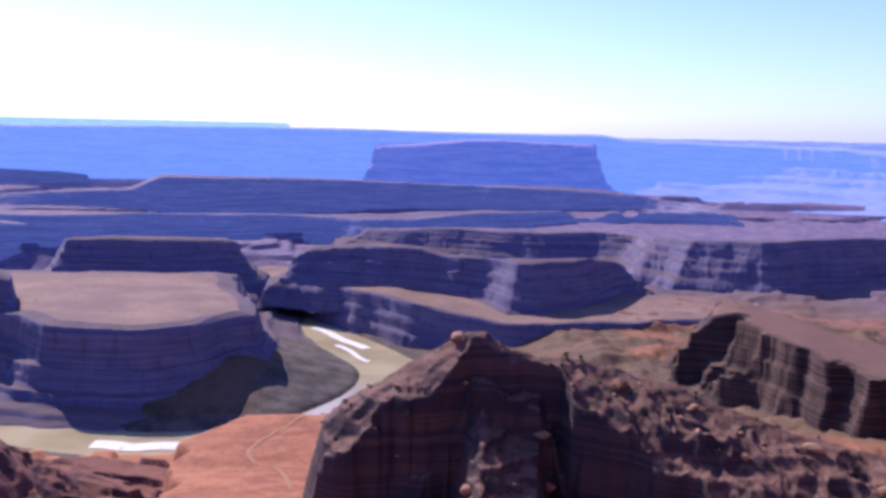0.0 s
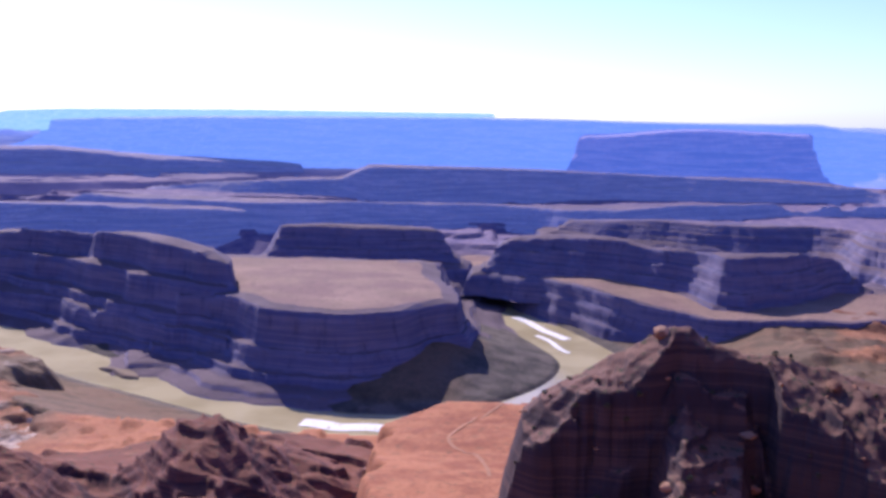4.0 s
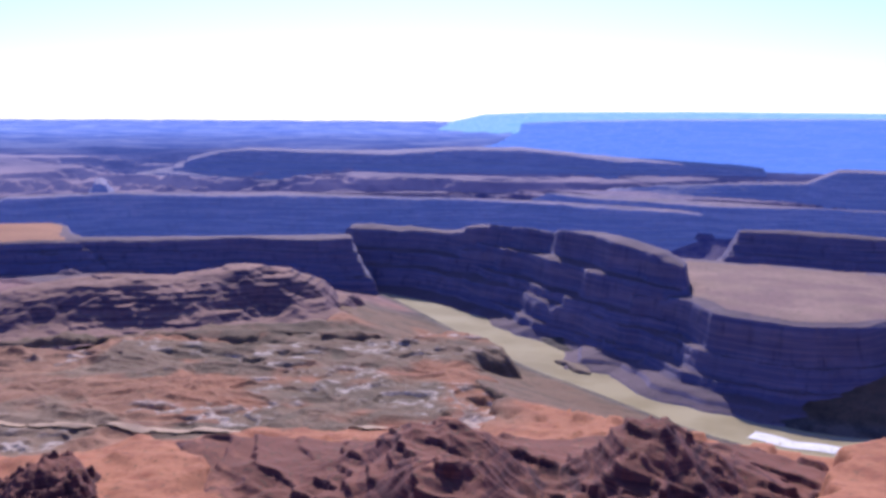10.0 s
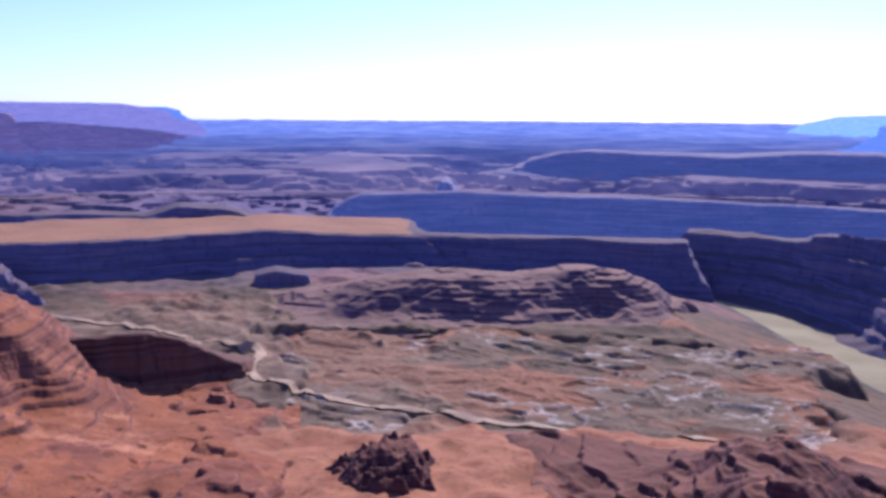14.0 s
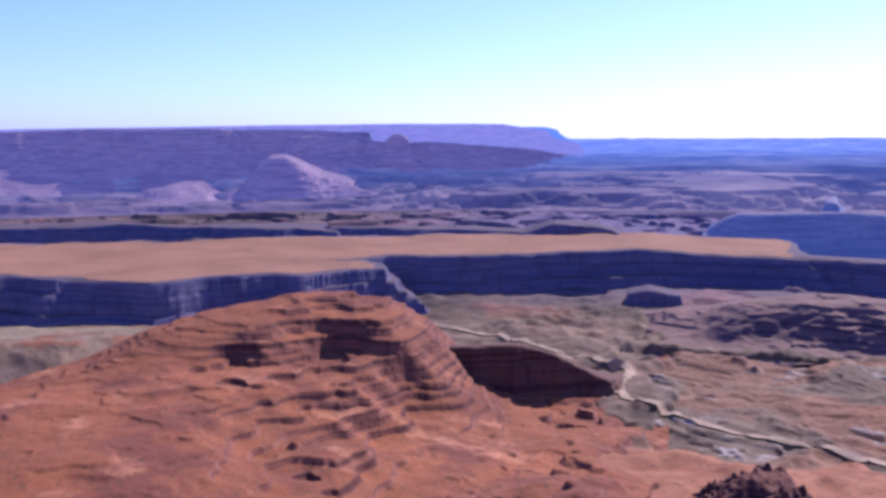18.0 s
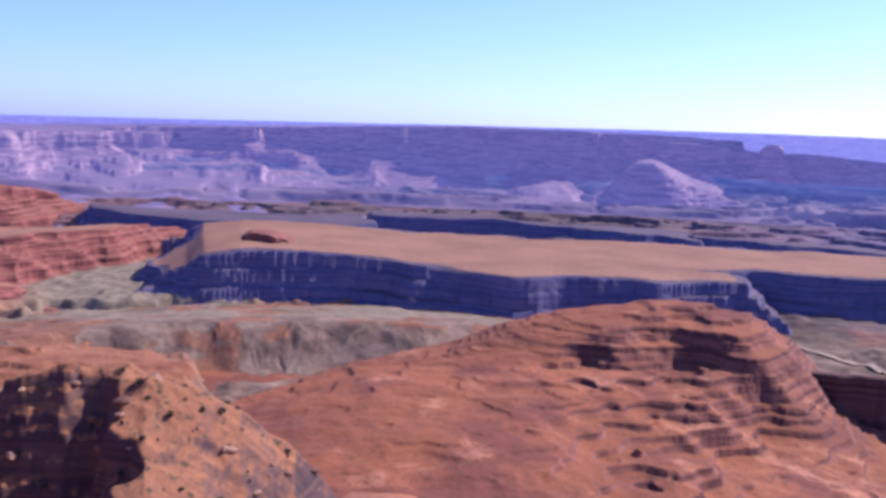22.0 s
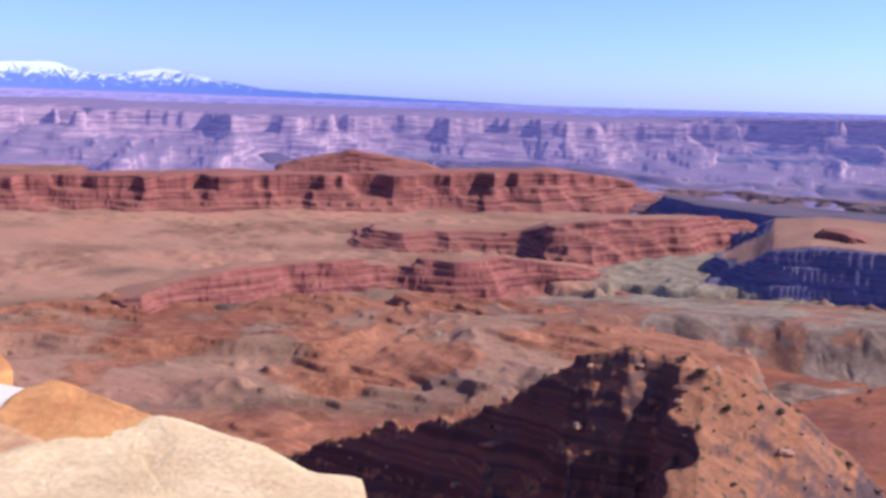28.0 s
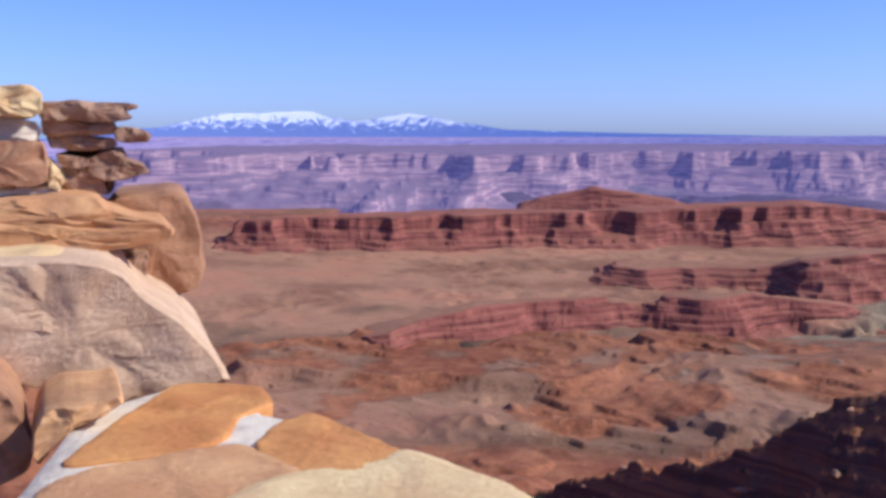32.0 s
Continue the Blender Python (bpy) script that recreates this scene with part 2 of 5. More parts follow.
def soil_material():
    n = Nodes("desert soil")
    p = n.attr("place", "Vector")
    big, small = n.noise(p, 0.0022, 6.0, 0.6), n.noise(p, 0.02, 6.0, 0.65)
    tan = n.ramp(n.maths("ADD", n.maths("MULTIPLY", big, 0.6), n.maths("MULTIPLY", small, 0.4)),
                 [(0.36, (0.06, 0.040, 0.026)), (0.47, (0.115, 0.076, 0.047)), (0.53, (0.16, 0.094, 0.058)), (0.62, (0.10, 0.070, 0.044))])
    red = n.ramp(n.maths("ADD", n.maths("MULTIPLY", big, 0.5), n.maths("MULTIPLY", small, 0.5)),
                 [(0.36, (0.19, 0.058, 0.029)), (0.46, (0.26, 0.095, 0.046)), (0.54, (0.35, 0.142, 0.068)), (0.64, (0.26, 0.088, 0.043))])
    pale = n.ramp(n.noise(p, 0.03, 5.0, 0.7), [(0.42, (0.16, 0.12, 0.09)), (0.58, (0.46, 0.38, 0.31))])
    bank = n.ramp(small, [(0.4, (0.05, 0.045, 0.042)), (0.6, (0.12, 0.10, 0.085))])
    col = n.mix(n.attr("red"), tan, red)
    # Far ground is coloured mauve-blue in place of haze.
    col = n.mix(n.attr("haze_tint"), col, n.ramp(small, [(0.38, (0.11, 0.095, 0.20)), (0.62, (0.24, 0.18, 0.25))]))
    col = n.mix(n.attr("plain"), col, n.ramp(big, [(0.38, (0.25, 0.122, 0.07)), (0.5, (0.36, 0.19, 0.107)), (0.62, (0.40, 0.185, 0.105))]))
    col = n.mix(n.attr("grey"), col, n.ramp(n.noise(p, 0.012, 6.0, 0.65), [(0.36, (0.12, 0.075, 0.05)), (0.5, (0.22, 0.14, 0.088)), (0.62, (0.31, 0.21, 0.135))]))
    col = n.mix(n.attr("olive"), col, n.ramp(small, [(0.4, (0.20, 0.15, 0.09)), (0.6, (0.31, 0.245, 0.15))]))
    col = n.mix(n.attr("pale"), col, pale)
    col = n.mix(n.attr("bank"), col, bank)
    dots = n.noise(p, 0.09, 2.0, 0.7)
    col = n.mix(n.span(dots, 0.60, 0.68, 0, 0.55), col, (0.07, 0.065, 0.035))
    col = n.mix(0.45, col, n.ramp(n.noise(p, 0.16, 4.0, 0.7), [(0.32, (0.34, 0.34, 0.35)), (0.68, (0.69, 0.68, 0.66))]), "OVERLAY")
    n.bump(n.noise(p, 0.05, 6.0, 0.7), 2.5)
    return n.done(col)


SOIL = soil_material()


def water_material():
    n = Nodes("silty river water")
    p = n.attr("place", "Vector")
    n.bump(n.noise(n.scaled(p, (1, 1, 0)), 0.03, 4.0, 0.6), 0.5, 0.25)
    return n.done(n.ramp(n.noise(p, 0.006, 4.0), [(0.4, (0.36, 0.30, 0.16)), (0.6, (0.46, 0.39, 0.22))]), 0.12, 0.6)


WATER = water_material()

# White base colour paints the river's glints as well as its riffles.
GLINT_RIFFLE = strata_rock("white glint and riffle water", [(0.80, 0.78, 0.70)] * 4, (0.85, 0.83, 0.76), shrub=(0.45, 0.40, 0.26), spots=1.0, bump=0.8)

# ---- the ground, one sheet to the horizon ----
RIVER = [(24.0, 4300), (12.2, 3803), (8.8, 3568), (5.8, 3290), (3.3, 3014), (1.0, 2753), (-0.2, 2560), (0.6, 2330), (4.0, 2110), (8.0, 2030), (11.7, 2014),
         (14.8, 2044), (17.9, 2130), (22.3, 2334), (25.6, 2509), (28.5, 2761), (31.4, 3118), (34.4, 3546), (38.2, 4000), (44.0, 4400)]


def through_points(pts, steps=12):
    """A smooth line through points of the plan (bearing, range), in metres."""
    p = np.array([polar(a, r) for a, r in pts])
    q = np.vstack([2 * p[0] - p[1], p, 2 * p[-1] - p[-2]])
    out = []
    for k in range(1, len(q) - 2):
        for t in np.linspace(0, 1, steps, endpoint=False):
            a, b, c, d = q[k - 1:k + 3]
            out.append(0.5 * (2 * b + (c - a) * t + (2 * a - 5 * b + 4 * c - d) * t * t + (3 * b - a - 3 * c + d) * t ** 3))
    return np.array(out + [p[-1]])


river_line = through_points(RIVER, 8)


def far_from(line, x, y):
    best = np.full(x.shape, 1e9)
    for (ax, ay), (bx, by) in zip(line[:-1], line[1:]):
        dx, dy = bx - ax, by - ay
        t = np.clip(((x - ax) * dx + (y - ay) * dy) / (dx * dx + dy * dy + 1e-9), 0, 1)
        best = np.minimum(best, (x - ax - t * dx) ** 2 + (y - ay - t * dy) ** 2)
    return np.sqrt(best)


def ease(v, lo, hi):
    t = np.clip((v - lo) / (hi - lo), 0, 1)
    return t * t * (3 - 2 * t)


# stretches of finer ground: bearings and ranges
BENCH_BOX, SCARP_BOX, FOOT_BOX, HILL_BOX, CLAY_BOX, MOUND_BOX = (58, 108.5, 980, 2360), (81.5, 124.5, 1960, 3120), (100, 146, 1300, 2620), (9.5, 47.5, 760, 1480), (27.5, 61, 1480, 2500), (35, 61, 2350, 3150)


def within(az, r, box):
    """0 on the edge of a box of bearings and ranges, 1 well inside it."""
    x, y = polar(az, r)
    uneven = np.clip(0.6 + 1.3 * fbm(x / 140, y / 140, 4, 63), 0, 1.5)
    side = np.minimum(np.minimum(az - box[0], box[1] - az) / 2.2, np.minimum(r / box[2] - 1, 1 - r / box[3]) / 0.04)
    return np.clip(side - uneven, 0, 1)


def strata(z, bed, hard, seed=0):
    """Steps at the same levels all over: hard beds stand as small cliffs, soft ones as slopes."""
    t = z / bed
    k = np.floor(t)
    lean = 0.62 + 0.22 * hash2(k, 0 * k, seed)
    return bed * (k + np.where(t - k < lean, 0.40 * (t - k) / lean, 0.40 + 0.60 * ease(t - k, lean, lean + 0.12)))*hard + z * (1 - hard)


def basin_steps(az, r, x, y):
    """Broken benches of the far basin: flat treads and short cliffs at the same levels everywhere."""
    wx, wy = fbm(x / 900, y / 900, 3, 201), fbm(x / 900, y / 900, 3, 203)
    f = 1.5 * fbm(x / 1700 + 0.55 * wx, y / 1700 + 0.55 * wy, 5, 205) + 0.22 * ridged(x / 330 + 0.4 * wx, y / 330, 3, 207)
    f = f + 0.13 * fbm(x / 120, y / 120, 3, 209)
    t = 4.6 * np.clip(f, -0.85, 0.42)
    k = np.floor(t)
    rise = ease(t - k, 0.80, 0.97) + 0.14 * (t - k)
    tall = np.interp(r, [2600, 4000, 7000], [13, 17, 24])
    return tall * (k + rise) + 3.0 * fbm(x / 60, y / 60, 3, 211)


def ground_height(az, r, sunk=True):
    x, y = polar(az, r)
    d = far_from(river_line, x, y)
    z = np.interp(r, [0, 3.2, 6, 40, 300, 700, 1200, 1800, 2300, 5000, 9000, 50000], [598.3, 598.3, 570, 450, 350, 250, 165, 118, 98, 98, 118, 150])
    calm = 1 - 0.75 * ease(az, -12, -6) * ease(-az, -16, -12) * ease(-r, -1750, -1600)
    z = z + calm * ease(r, 500, 1100) * (24 * fbm(x / 260, y / 260, 5, 3) + 13 * ridged(x / 110, y / 110, 3, 9) + 4 * fbm(x / 42, y / 42, 2, 19)) * np.interp(r, [1500, 3000, 5000, 7000], [1.0, 0.8, 0.55, 0.45])
    warp = 90 * fbm(x / 170, y / 170, 4, 81)
    rim = np.interp(az, [-10, 3, 7.3, 11.6, 14], [1700, 1660, 1560, 1400, 1250])
    z = z + 46 * ease(rim - r + 0.5 * warp, 0, 45) * ease(az, -12, -6) * ease(-az, -15, -12) * ease(r, 700, 1000)  # the orange bench
    rim = np.interp(az, [68, 76, 84, 92, 100, 108, 114], [1350, 1560, 1700, 1690, 1560, 1440, 1300])
    z = z + 42 * ease(rim - r + warp, 0, 60) * ease(az, 66, 74) * ease(-az, -116, -110) * ease(r, 700, 1000)  # the red bench
    open_plain = ease(az, 103, 111) * ease(r, 2200, 2700) * (1 - 0.75 * ease(r, 4700, 5400))
    far = ease(r, 2900, 3700) * (1 - 0.93 * open_plain)
    level = np.interp(r, [2600, 5000, 7000], [94, 88, 92]) + basin_steps(az, r, x, y) * (1 - ease(r, 6600, 6790))
    z = z + far * (level - z)
    z = z + (1 - far) * open_plain * 0.6 * (98 - z)
    flat = ease(fbm(x / 420, y / 420, 2, 95), -0.1, 0.25) * (1 - far) + far
    z = z + (1 - flat) * ease(r, 1600, 2200) * 14 * ridged(x / 75, y / 75, 3, 97)
    tread = z / 8.0
    steps = 8.0 * (np.floor(tread) + ease(tread - np.floor(tread), 0.55, 0.85))
    broken = ease(fbm(x / 180, y / 180, 3, 71), -0.12, 0.12) * ease(r, 900, 1200) * (1 - far) * (1 - open_plain)
    z = z + (steps - z) * 0.85 * broken
    if sunk:
        inside = [within(az, r, box) for box in (BENCH_BOX, SCARP_BOX, FOOT_BOX, HILL_BOX, CLAY_BOX, MOUND_BOX)]
        z = z - 45 * ease(np.max(inside, axis=0), 0.5, 0.95)
    bank = np.interp(d, [0, 80, 90, 130, 260, 520], [-6, -4, 6, 14, 45, 130])
    z = np.where(d < 520, np.minimum(z, bank + 5 * fbm(x / 60, y / 60, 3, 5) * ease(d, 70, 140)), z)
    behind = ease(az, 158, 168) * ease(-az, -316, -302)
    return z * (1 - behind) + (598.3 + 2.0 * fbm(x / 30, y / 30, 3, 6) * ease(r, 6, 30)) * behind, d, x, y


def red_soil(A, R, patch):
    return np.clip(ease(-R + 350 * patch, -1780, -1520) + ease(patch, 0.12, 0.3) * 0.6 + ease(A, 60, 75) * ease(-R + 500 * patch, -2200, -1750) + ease(A, 95, 112) * ease(R, 3000, 3800) * 0.5 + 0.55 * ease(A, 62, 72) * ease(R, 3300, 3900) * ease(-R, -6200, -5200) * ease(patch, -0.3, 0.1) + 0.6 * ease(A, 98, 110) * ease(patch, -0.2, 0.1) * ease(-R, -2700, -2300), 0, 1)


az = np.concatenate([np.arange(-44, 160, 0.14), np.arange(160, 316.1, 2.0)])
rr = np.concatenate([[0.3, 0.5, 2.0, 3.2, 4.5, 6], np.geomspace(12, 1000, 22), np.geomspace(1040, 3400, 190), np.geomspace(3420, 7000, 200)])
AZ, RR = np.meshgrid(az, rr)
gz, gd, gx, gy = ground_height(AZ, RR)
def ground_soil(A, R, x, y, d):
    patch = fbm(x / 300, y / 300, 4, 21)
    return {
        "red": red_soil(A, R, patch) * np.where(A < 30, ease(d, 300, 520), 1),
        "pale": ease(fbm(x / 90, y / 90, 5, 33), 0.0, 0.12) * ease(A, 35, 41) * ease(-A, -60, -52) * ease(R, 1650, 1800) * ease(-R, -2350, -2150),
        "olive": ease(A, 97, 101) * ease(-A, -113, -109) * ease(R, 2650, 2900) * ease(-R, -4100, -3700) * 0.9,
        "grey": 0.75 * ease(A, 50, 57) * ease(-A, -76, -70) * ease(R, 1750, 1950) * ease(-R, -3000, -2700) + ease(A, 82, 88) * ease(-A, -116, -110) * ease(R, 1640, 1800) * ease(-R, -2750, -2450) * (0.75 + 0.5 * patch),
        "plain": ease(A, 106, 114) * ease(R + 900 * patch, 2300, 2900) * ease(-R, -5600, -4900),
        # painted haze, stronger with range
        "haze_tint": np.clip(ease(R, 2600, 4600) * (1 - 0.72 * ease(A, 58, 80) - 0.25 * ease(A, 108, 118)) + 0.15 * patch, 0, 0.9) * ease(R, 2600, 3200),
        "bank": np.maximum(ease(-d, -150, -100), ease(-d, -300, -240) * ease(A, -4, 0) * ease(-A, -9, -6) * ease(R, 2000, 2060)) * 0.9,
    }


soil = ground_soil(AZ, RR, gx, gy, gd)
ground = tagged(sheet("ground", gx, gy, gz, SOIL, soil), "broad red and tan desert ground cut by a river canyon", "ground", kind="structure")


# the plain beyond seven kilometres, a backdrop of distance
def plain_material():
    n = Nodes("distant plain")
    p = n.attr("place", "Vector")
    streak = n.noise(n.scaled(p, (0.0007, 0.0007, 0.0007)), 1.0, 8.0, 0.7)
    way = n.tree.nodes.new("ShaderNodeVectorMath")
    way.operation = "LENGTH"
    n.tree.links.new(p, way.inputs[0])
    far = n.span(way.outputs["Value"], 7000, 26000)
    # Haze is put in as emission, bluer and brighter with distance.
    near_haze = n.ramp(streak, [(0.40, (0.02, 0.024, 0.09)), (0.5, (0.035, 0.038, 0.12)), (0.6, (0.065, 0.062, 0.15))])
    far_haze = n.ramp(streak, [(0.38, (0.10, 0.19, 0.60)), (0.5, (0.16, 0.25, 0.66)), (0.62, (0.26, 0.36, 0.74))])
    n.put(n.bsdf.inputs["Emission Color"], n.mix(far, near_haze, far_haze))
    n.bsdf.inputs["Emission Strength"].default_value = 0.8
    return n.done(n.ramp(streak, [(0.40, (0.07, 0.05, 0.07)), (0.6, (0.19, 0.125, 0.125))]))


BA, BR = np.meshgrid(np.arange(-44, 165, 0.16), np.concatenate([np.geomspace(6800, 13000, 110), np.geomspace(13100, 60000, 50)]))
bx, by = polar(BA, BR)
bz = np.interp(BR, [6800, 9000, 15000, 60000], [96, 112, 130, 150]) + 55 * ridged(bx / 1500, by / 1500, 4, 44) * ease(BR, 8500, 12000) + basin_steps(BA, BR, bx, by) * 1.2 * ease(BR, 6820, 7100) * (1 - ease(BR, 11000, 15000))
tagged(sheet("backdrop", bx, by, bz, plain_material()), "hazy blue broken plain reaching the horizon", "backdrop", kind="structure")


def ribbon(name, line, half, height, material):
    t = np.gradient(line, axis=0)
    t /= np.linalg.norm(t, axis=1)[:, None] + 1e-9
    side = np.stack([-t[:, 1], t[:, 0]], -1)
    across = np.linspace(-half, half, 5)[:, None, None]
    xy = line[None] + side[None] * across
    return sheet(name, xy[..., 0], xy[..., 1], height(xy[..., 0], xy[..., 1]), material)


river = tagged(ribbon("river", river_line, 98, lambda x, y: 0 * x, WATER), "wide silty olive river winding through the canyon", "water", kind="structure")


def reach(first, last, offset, half):
    """White ribbons along a reach of the river: painted glints on its riffles."""
    line = river_line[first:last]
    t = np.gradient(line, axis=0)
    t /= np.linalg.norm(t, axis=1)[:, None]
    line = line + np.stack([-t[:, 1], t[:, 0]], -1) * (offset + 5 * np.sin(np.arange(len(line)) * 0.9))[:, None]
    tagged(ribbon("river_glint_riffle", line, half, lambda x, y: 0 * x + 1.2, GLINT_RIFFLE), "white painted glint and riffle on the silty river", "water", kind="structure")


reach(16, 26, 26, 15)
reach(28, 38, 20, 15)
reach(35, 43, -32, 8)
reach(76, 91, 14, 24)

# the rock floor of the lookout
floor_a, floor_r = np.meshgrid(np.arange(0, 361, 15.0), np.array([0.0, 1.0, 2.4]))
floor_x, floor_y = polar(floor_a, floor_r)
tagged(sheet("lookout_floor", floor_x, floor_y, 598.34 + 0.01 * fbm(floor_x * 2, floor_y * 2, 2, 8), ORANGE_TAN), "flat tan rock floor of the lookout", "floor", kind="structure")


# ---- mesas, buttes and benches ----
PROFILES = {
    "mesa": [(0, 0), (0.50, 0.34), (0.55, 0.50), (0.68, 0.56), (0.72, 0.78), (0.84, 0.82), (0.88, 0.98), (1, 1)],
    "steps": [(0, 0), (0.26, 0.19), (0.28, 0.30), (0.44, 0.41), (0.46, 0.50), (0.68, 0.66), (0.70, 0.78), (0.84, 0.86), (0.87, 0.98), (1, 1)],
    "cliff": [(0, 0), (0.42, 0.20), (0.50, 0.48), (0.62, 0.54), (0.70, 0.96), (1, 1)],
    "talus": [(0, 0), (0.45, 0.25), (0.66, 0.48), (0.70, 0.58), (0.84, 0.66), (0.87, 0.97), (1, 1)],
    "crag": [(0, 0), (0.28, 0.20), (0.31, 0.38), (0.52, 0.50), (0.55, 0.66), (0.78, 0.80), (0.81, 0.92), (1, 1)],
    "hill": [(0, 0), (0.20, 0.22), (0.24, 0.32), (0.45, 0.48), (0.48, 0.56), (0.72, 0.76), (0.75, 0.84), (1, 1)],
    "bands": [(0, 0), (0.38, 0.22), (0.40, 0.29), (0.60, 0.41), (0.62, 0.50), (0.80, 0.62), (0.83, 0.96), (1, 1)],
    "wall": [(0, 0), (0.30, 0.17), (0.36, 0.34), (0.55, 0.45), (0.60, 0.66), (0.74, 0.72), (0.79, 0.97), (1, 1)],
    "apron": [(0, 0), (0.34, 0.12), (0.60, 0.30), (0.65, 0.46), (0.74, 0.52), (0.80, 0.95), (1, 1)],
    "swell": [(0, 0), (0.25, 0.10), (0.5, 0.5), (0.75, 0.9), (1, 1)],
}


def drawn_out(r):
    """By how much depth shrinks more than width where far_fold draws the country in."""
    left = math.exp(-max(r - NEAR, 0) / SPAN)
    return (NEAR + SPAN * (1 - left)) / (r * left) if r > NEAR else 1.0


def outline_depth(u, v, ring):
    """How deep each place lies inside a closed outline; below zero outside it."""
    best, inside = np.full(u.shape, 1e18), np.zeros(u.shape, bool)
    for (ax, ay), (bx, by) in zip(ring, np.roll(ring, -1, 0)):
        dx, dy = bx - ax, by - ay
        t = np.clip(((u - ax) * dx + (v - ay) * dy) / (dx * dx + dy * dy + 1e-9), 0, 1)
        best = np.minimum(best, (u - ax - t * dx) ** 2 + (v - ay - t * dy) ** 2)
        if dy:
            inside ^= ((ay > v) != (by > v)) & (u < ax + dx * (v - ay) / dy)
    return np.where(inside, 1, -1) * np.sqrt(best)


def landform(name, label, category, material, foot, depth, run, plan, style="mesa", rough=0.3, step=0.07, fall=0.0, top=None, bays=None, beds=7, tilt=0.0, seed=0):
    """A landform on a plan of (bearing, range of its foot, height of its top): talus, cliff, top and far side are parts of it.
    run: how far its side goes in for each metre up; bays: by how many metres its sides jut in and out, and over what length; fall: how much of its height the top loses towards the far side."""
    plan = np.array(plan, float)
    mid, tall = plan[:, 1].mean(), max((plan[:, 2] - foot).mean(), 5.0)
    long = min(drawn_out(mid), 9.0)
    setin = min(run * tall, 0.42 * depth)
    swing, length = bays or (0.5 * setin + 0.12 * tall, 3.0 * setin + tall)
    out = math.degrees(0.62 * setin / mid)
    plan = np.vstack([plan[0] - (out, 0, 0), plan, plan[-1] + (out, 0, 0)])
    front = np.stack([np.radians(plan[:, 0]) * mid, (plan[:, 1] - mid) / long], -1)
    back = np.stack([front[::-1, 0], np.convolve(np.pad(front[::-1, 1], 3, "edge"), np.full(7, 1 / 7), "valid") + depth], -1)
    back[:, 0] += np.sign(back[:, 0].mean() - back[:, 0]) * 0.25 * setin
    ring = np.vstack([front, back])
    spread = math.degrees((0.7 * swing + 0.2 * setin) / mid)
    cols = np.arange(plan[0, 0] - spread, plan[-1, 0] + spread + step, step)
    soft = np.hanning(2 * int(0.7 / step) + 3)[1:-1]
    soft /= soft.sum()

    def eased(k):
        return np.convolve(np.pad(np.interp(cols, plan[:, 0], plan[:, k]), len(soft) // 2, "edge"), soft, "valid")

    base = (eased(1) - mid) / long
    slant = math.sqrt(1 + float(np.percentile(np.abs(np.gradient(base, math.radians(step) * mid)), 85)) ** 2)
    near, deep = slant * (-1.0 * swing - 0.15 * setin), min(slant * (setin + 1.3 * swing), 0.8 * depth)
    back_in = min(setin, 0.1 * depth)
    rows = np.concatenate([np.linspace(near, deep, int(56 * min(slant, 1.8))), np.linspace(deep, depth - back_in, 14)[1:], np.linspace(depth - back_in, depth + 0.5 * swing, 7)[1:]])
    A = np.broadcast_to(cols, (len(rows), len(cols)))
    v = base + rows[:, None]
    u = np.radians(A) * mid
    R = mid + long * v
    x, y = polar(A, R)
    d = outline_depth(u, v, ring)
    su, sv = u + 137.0 * seed, v + 71.0 * seed
    d = d + swing * (1.5 * fbm(su / length, sv / length, 3, seed) + (0.5 if rough > 0.45 or run > 2 else 0.12) * (ridged(su / (0.6 * length), sv / (0.6 * length), 2, seed + 5) - 0.35))
    cell = max(0.45 * setin, 0.4 * tall)
    d = d + rough * 0.24 * setin * (ridged(su / cell, sv / cell, 2, seed + 50) - 0.4) * np.clip(1.4 - d / setin, 0, 1)
    q = np.clip(d / setin, 0, 1)
    zt = 0.5 * np.interp(A, plan[:, 0], plan[:, 2]) + 0.5 * np.broadcast_to(eased(2), A.shape)
    h = np.maximum(zt - foot, 2.0)
    prof = np.array(PROFILES[style])
    z = foot - 12 + (h + 12) * np.interp(q, prof[:, 0], prof[:, 1])
    side = np.clip(4 * q * (1 - q), 0, 1)
    wavy = z + 0.035 * tall * fbm(su / (3 * cell), sv / (3 * cell), 3, seed + 23) + tilt * u
    z = z + (strata(wavy, max(tall / beds, 5.0), 1.0, seed) - wavy) * 0.95 * side
    z = z + 0.035 * tall * fbm(su / cell, sv / cell, 4, seed + 9) * np.clip(3 * q, 0, 1) * np.where(q < 1, 1, 0.35)
    z = z - fall * h * ease(rows[:, None], setin + 0.5 * swing, depth)
    z = z - 60 * ease(-d, 0.0, 0.25 * setin + 8)
    ob = tagged(new(name), label, category)
    ob.location = (0, 0, EYE)

    def cells(values):
        return 0.25 * (values[:-1, :-1] + values[1:, :-1] + values[1:, 1:] + values[:-1, 1:])

    qc, dc, behind = cells(q), cells(d), np.broadcast_to(cells(rows[:, None] + 0 * A) > 0.6 * depth, (len(rows) - 1, len(cols) - 1))
    there = dc > -0.3 * setin - 10
    for part_name, mask, mat in (("talus_slope", (qc < 0.5) & ~behind, material), ("cliff", (qc >= 0.5) & (qc < 0.99) & ~behind, material), ("top", (qc >= 0.99), top or material), ("far_side", (qc < 0.99) & behind, material)):
        if (mask & there).sum() < 4:
            continue
        piece = sheet(part_name, x, y, z, mat, keep=mask & there)
        piece.parent = ob
        piece.matrix_parent_inverse = Matrix.Translation((0, 0, -EYE))
    return x, y, z, ob


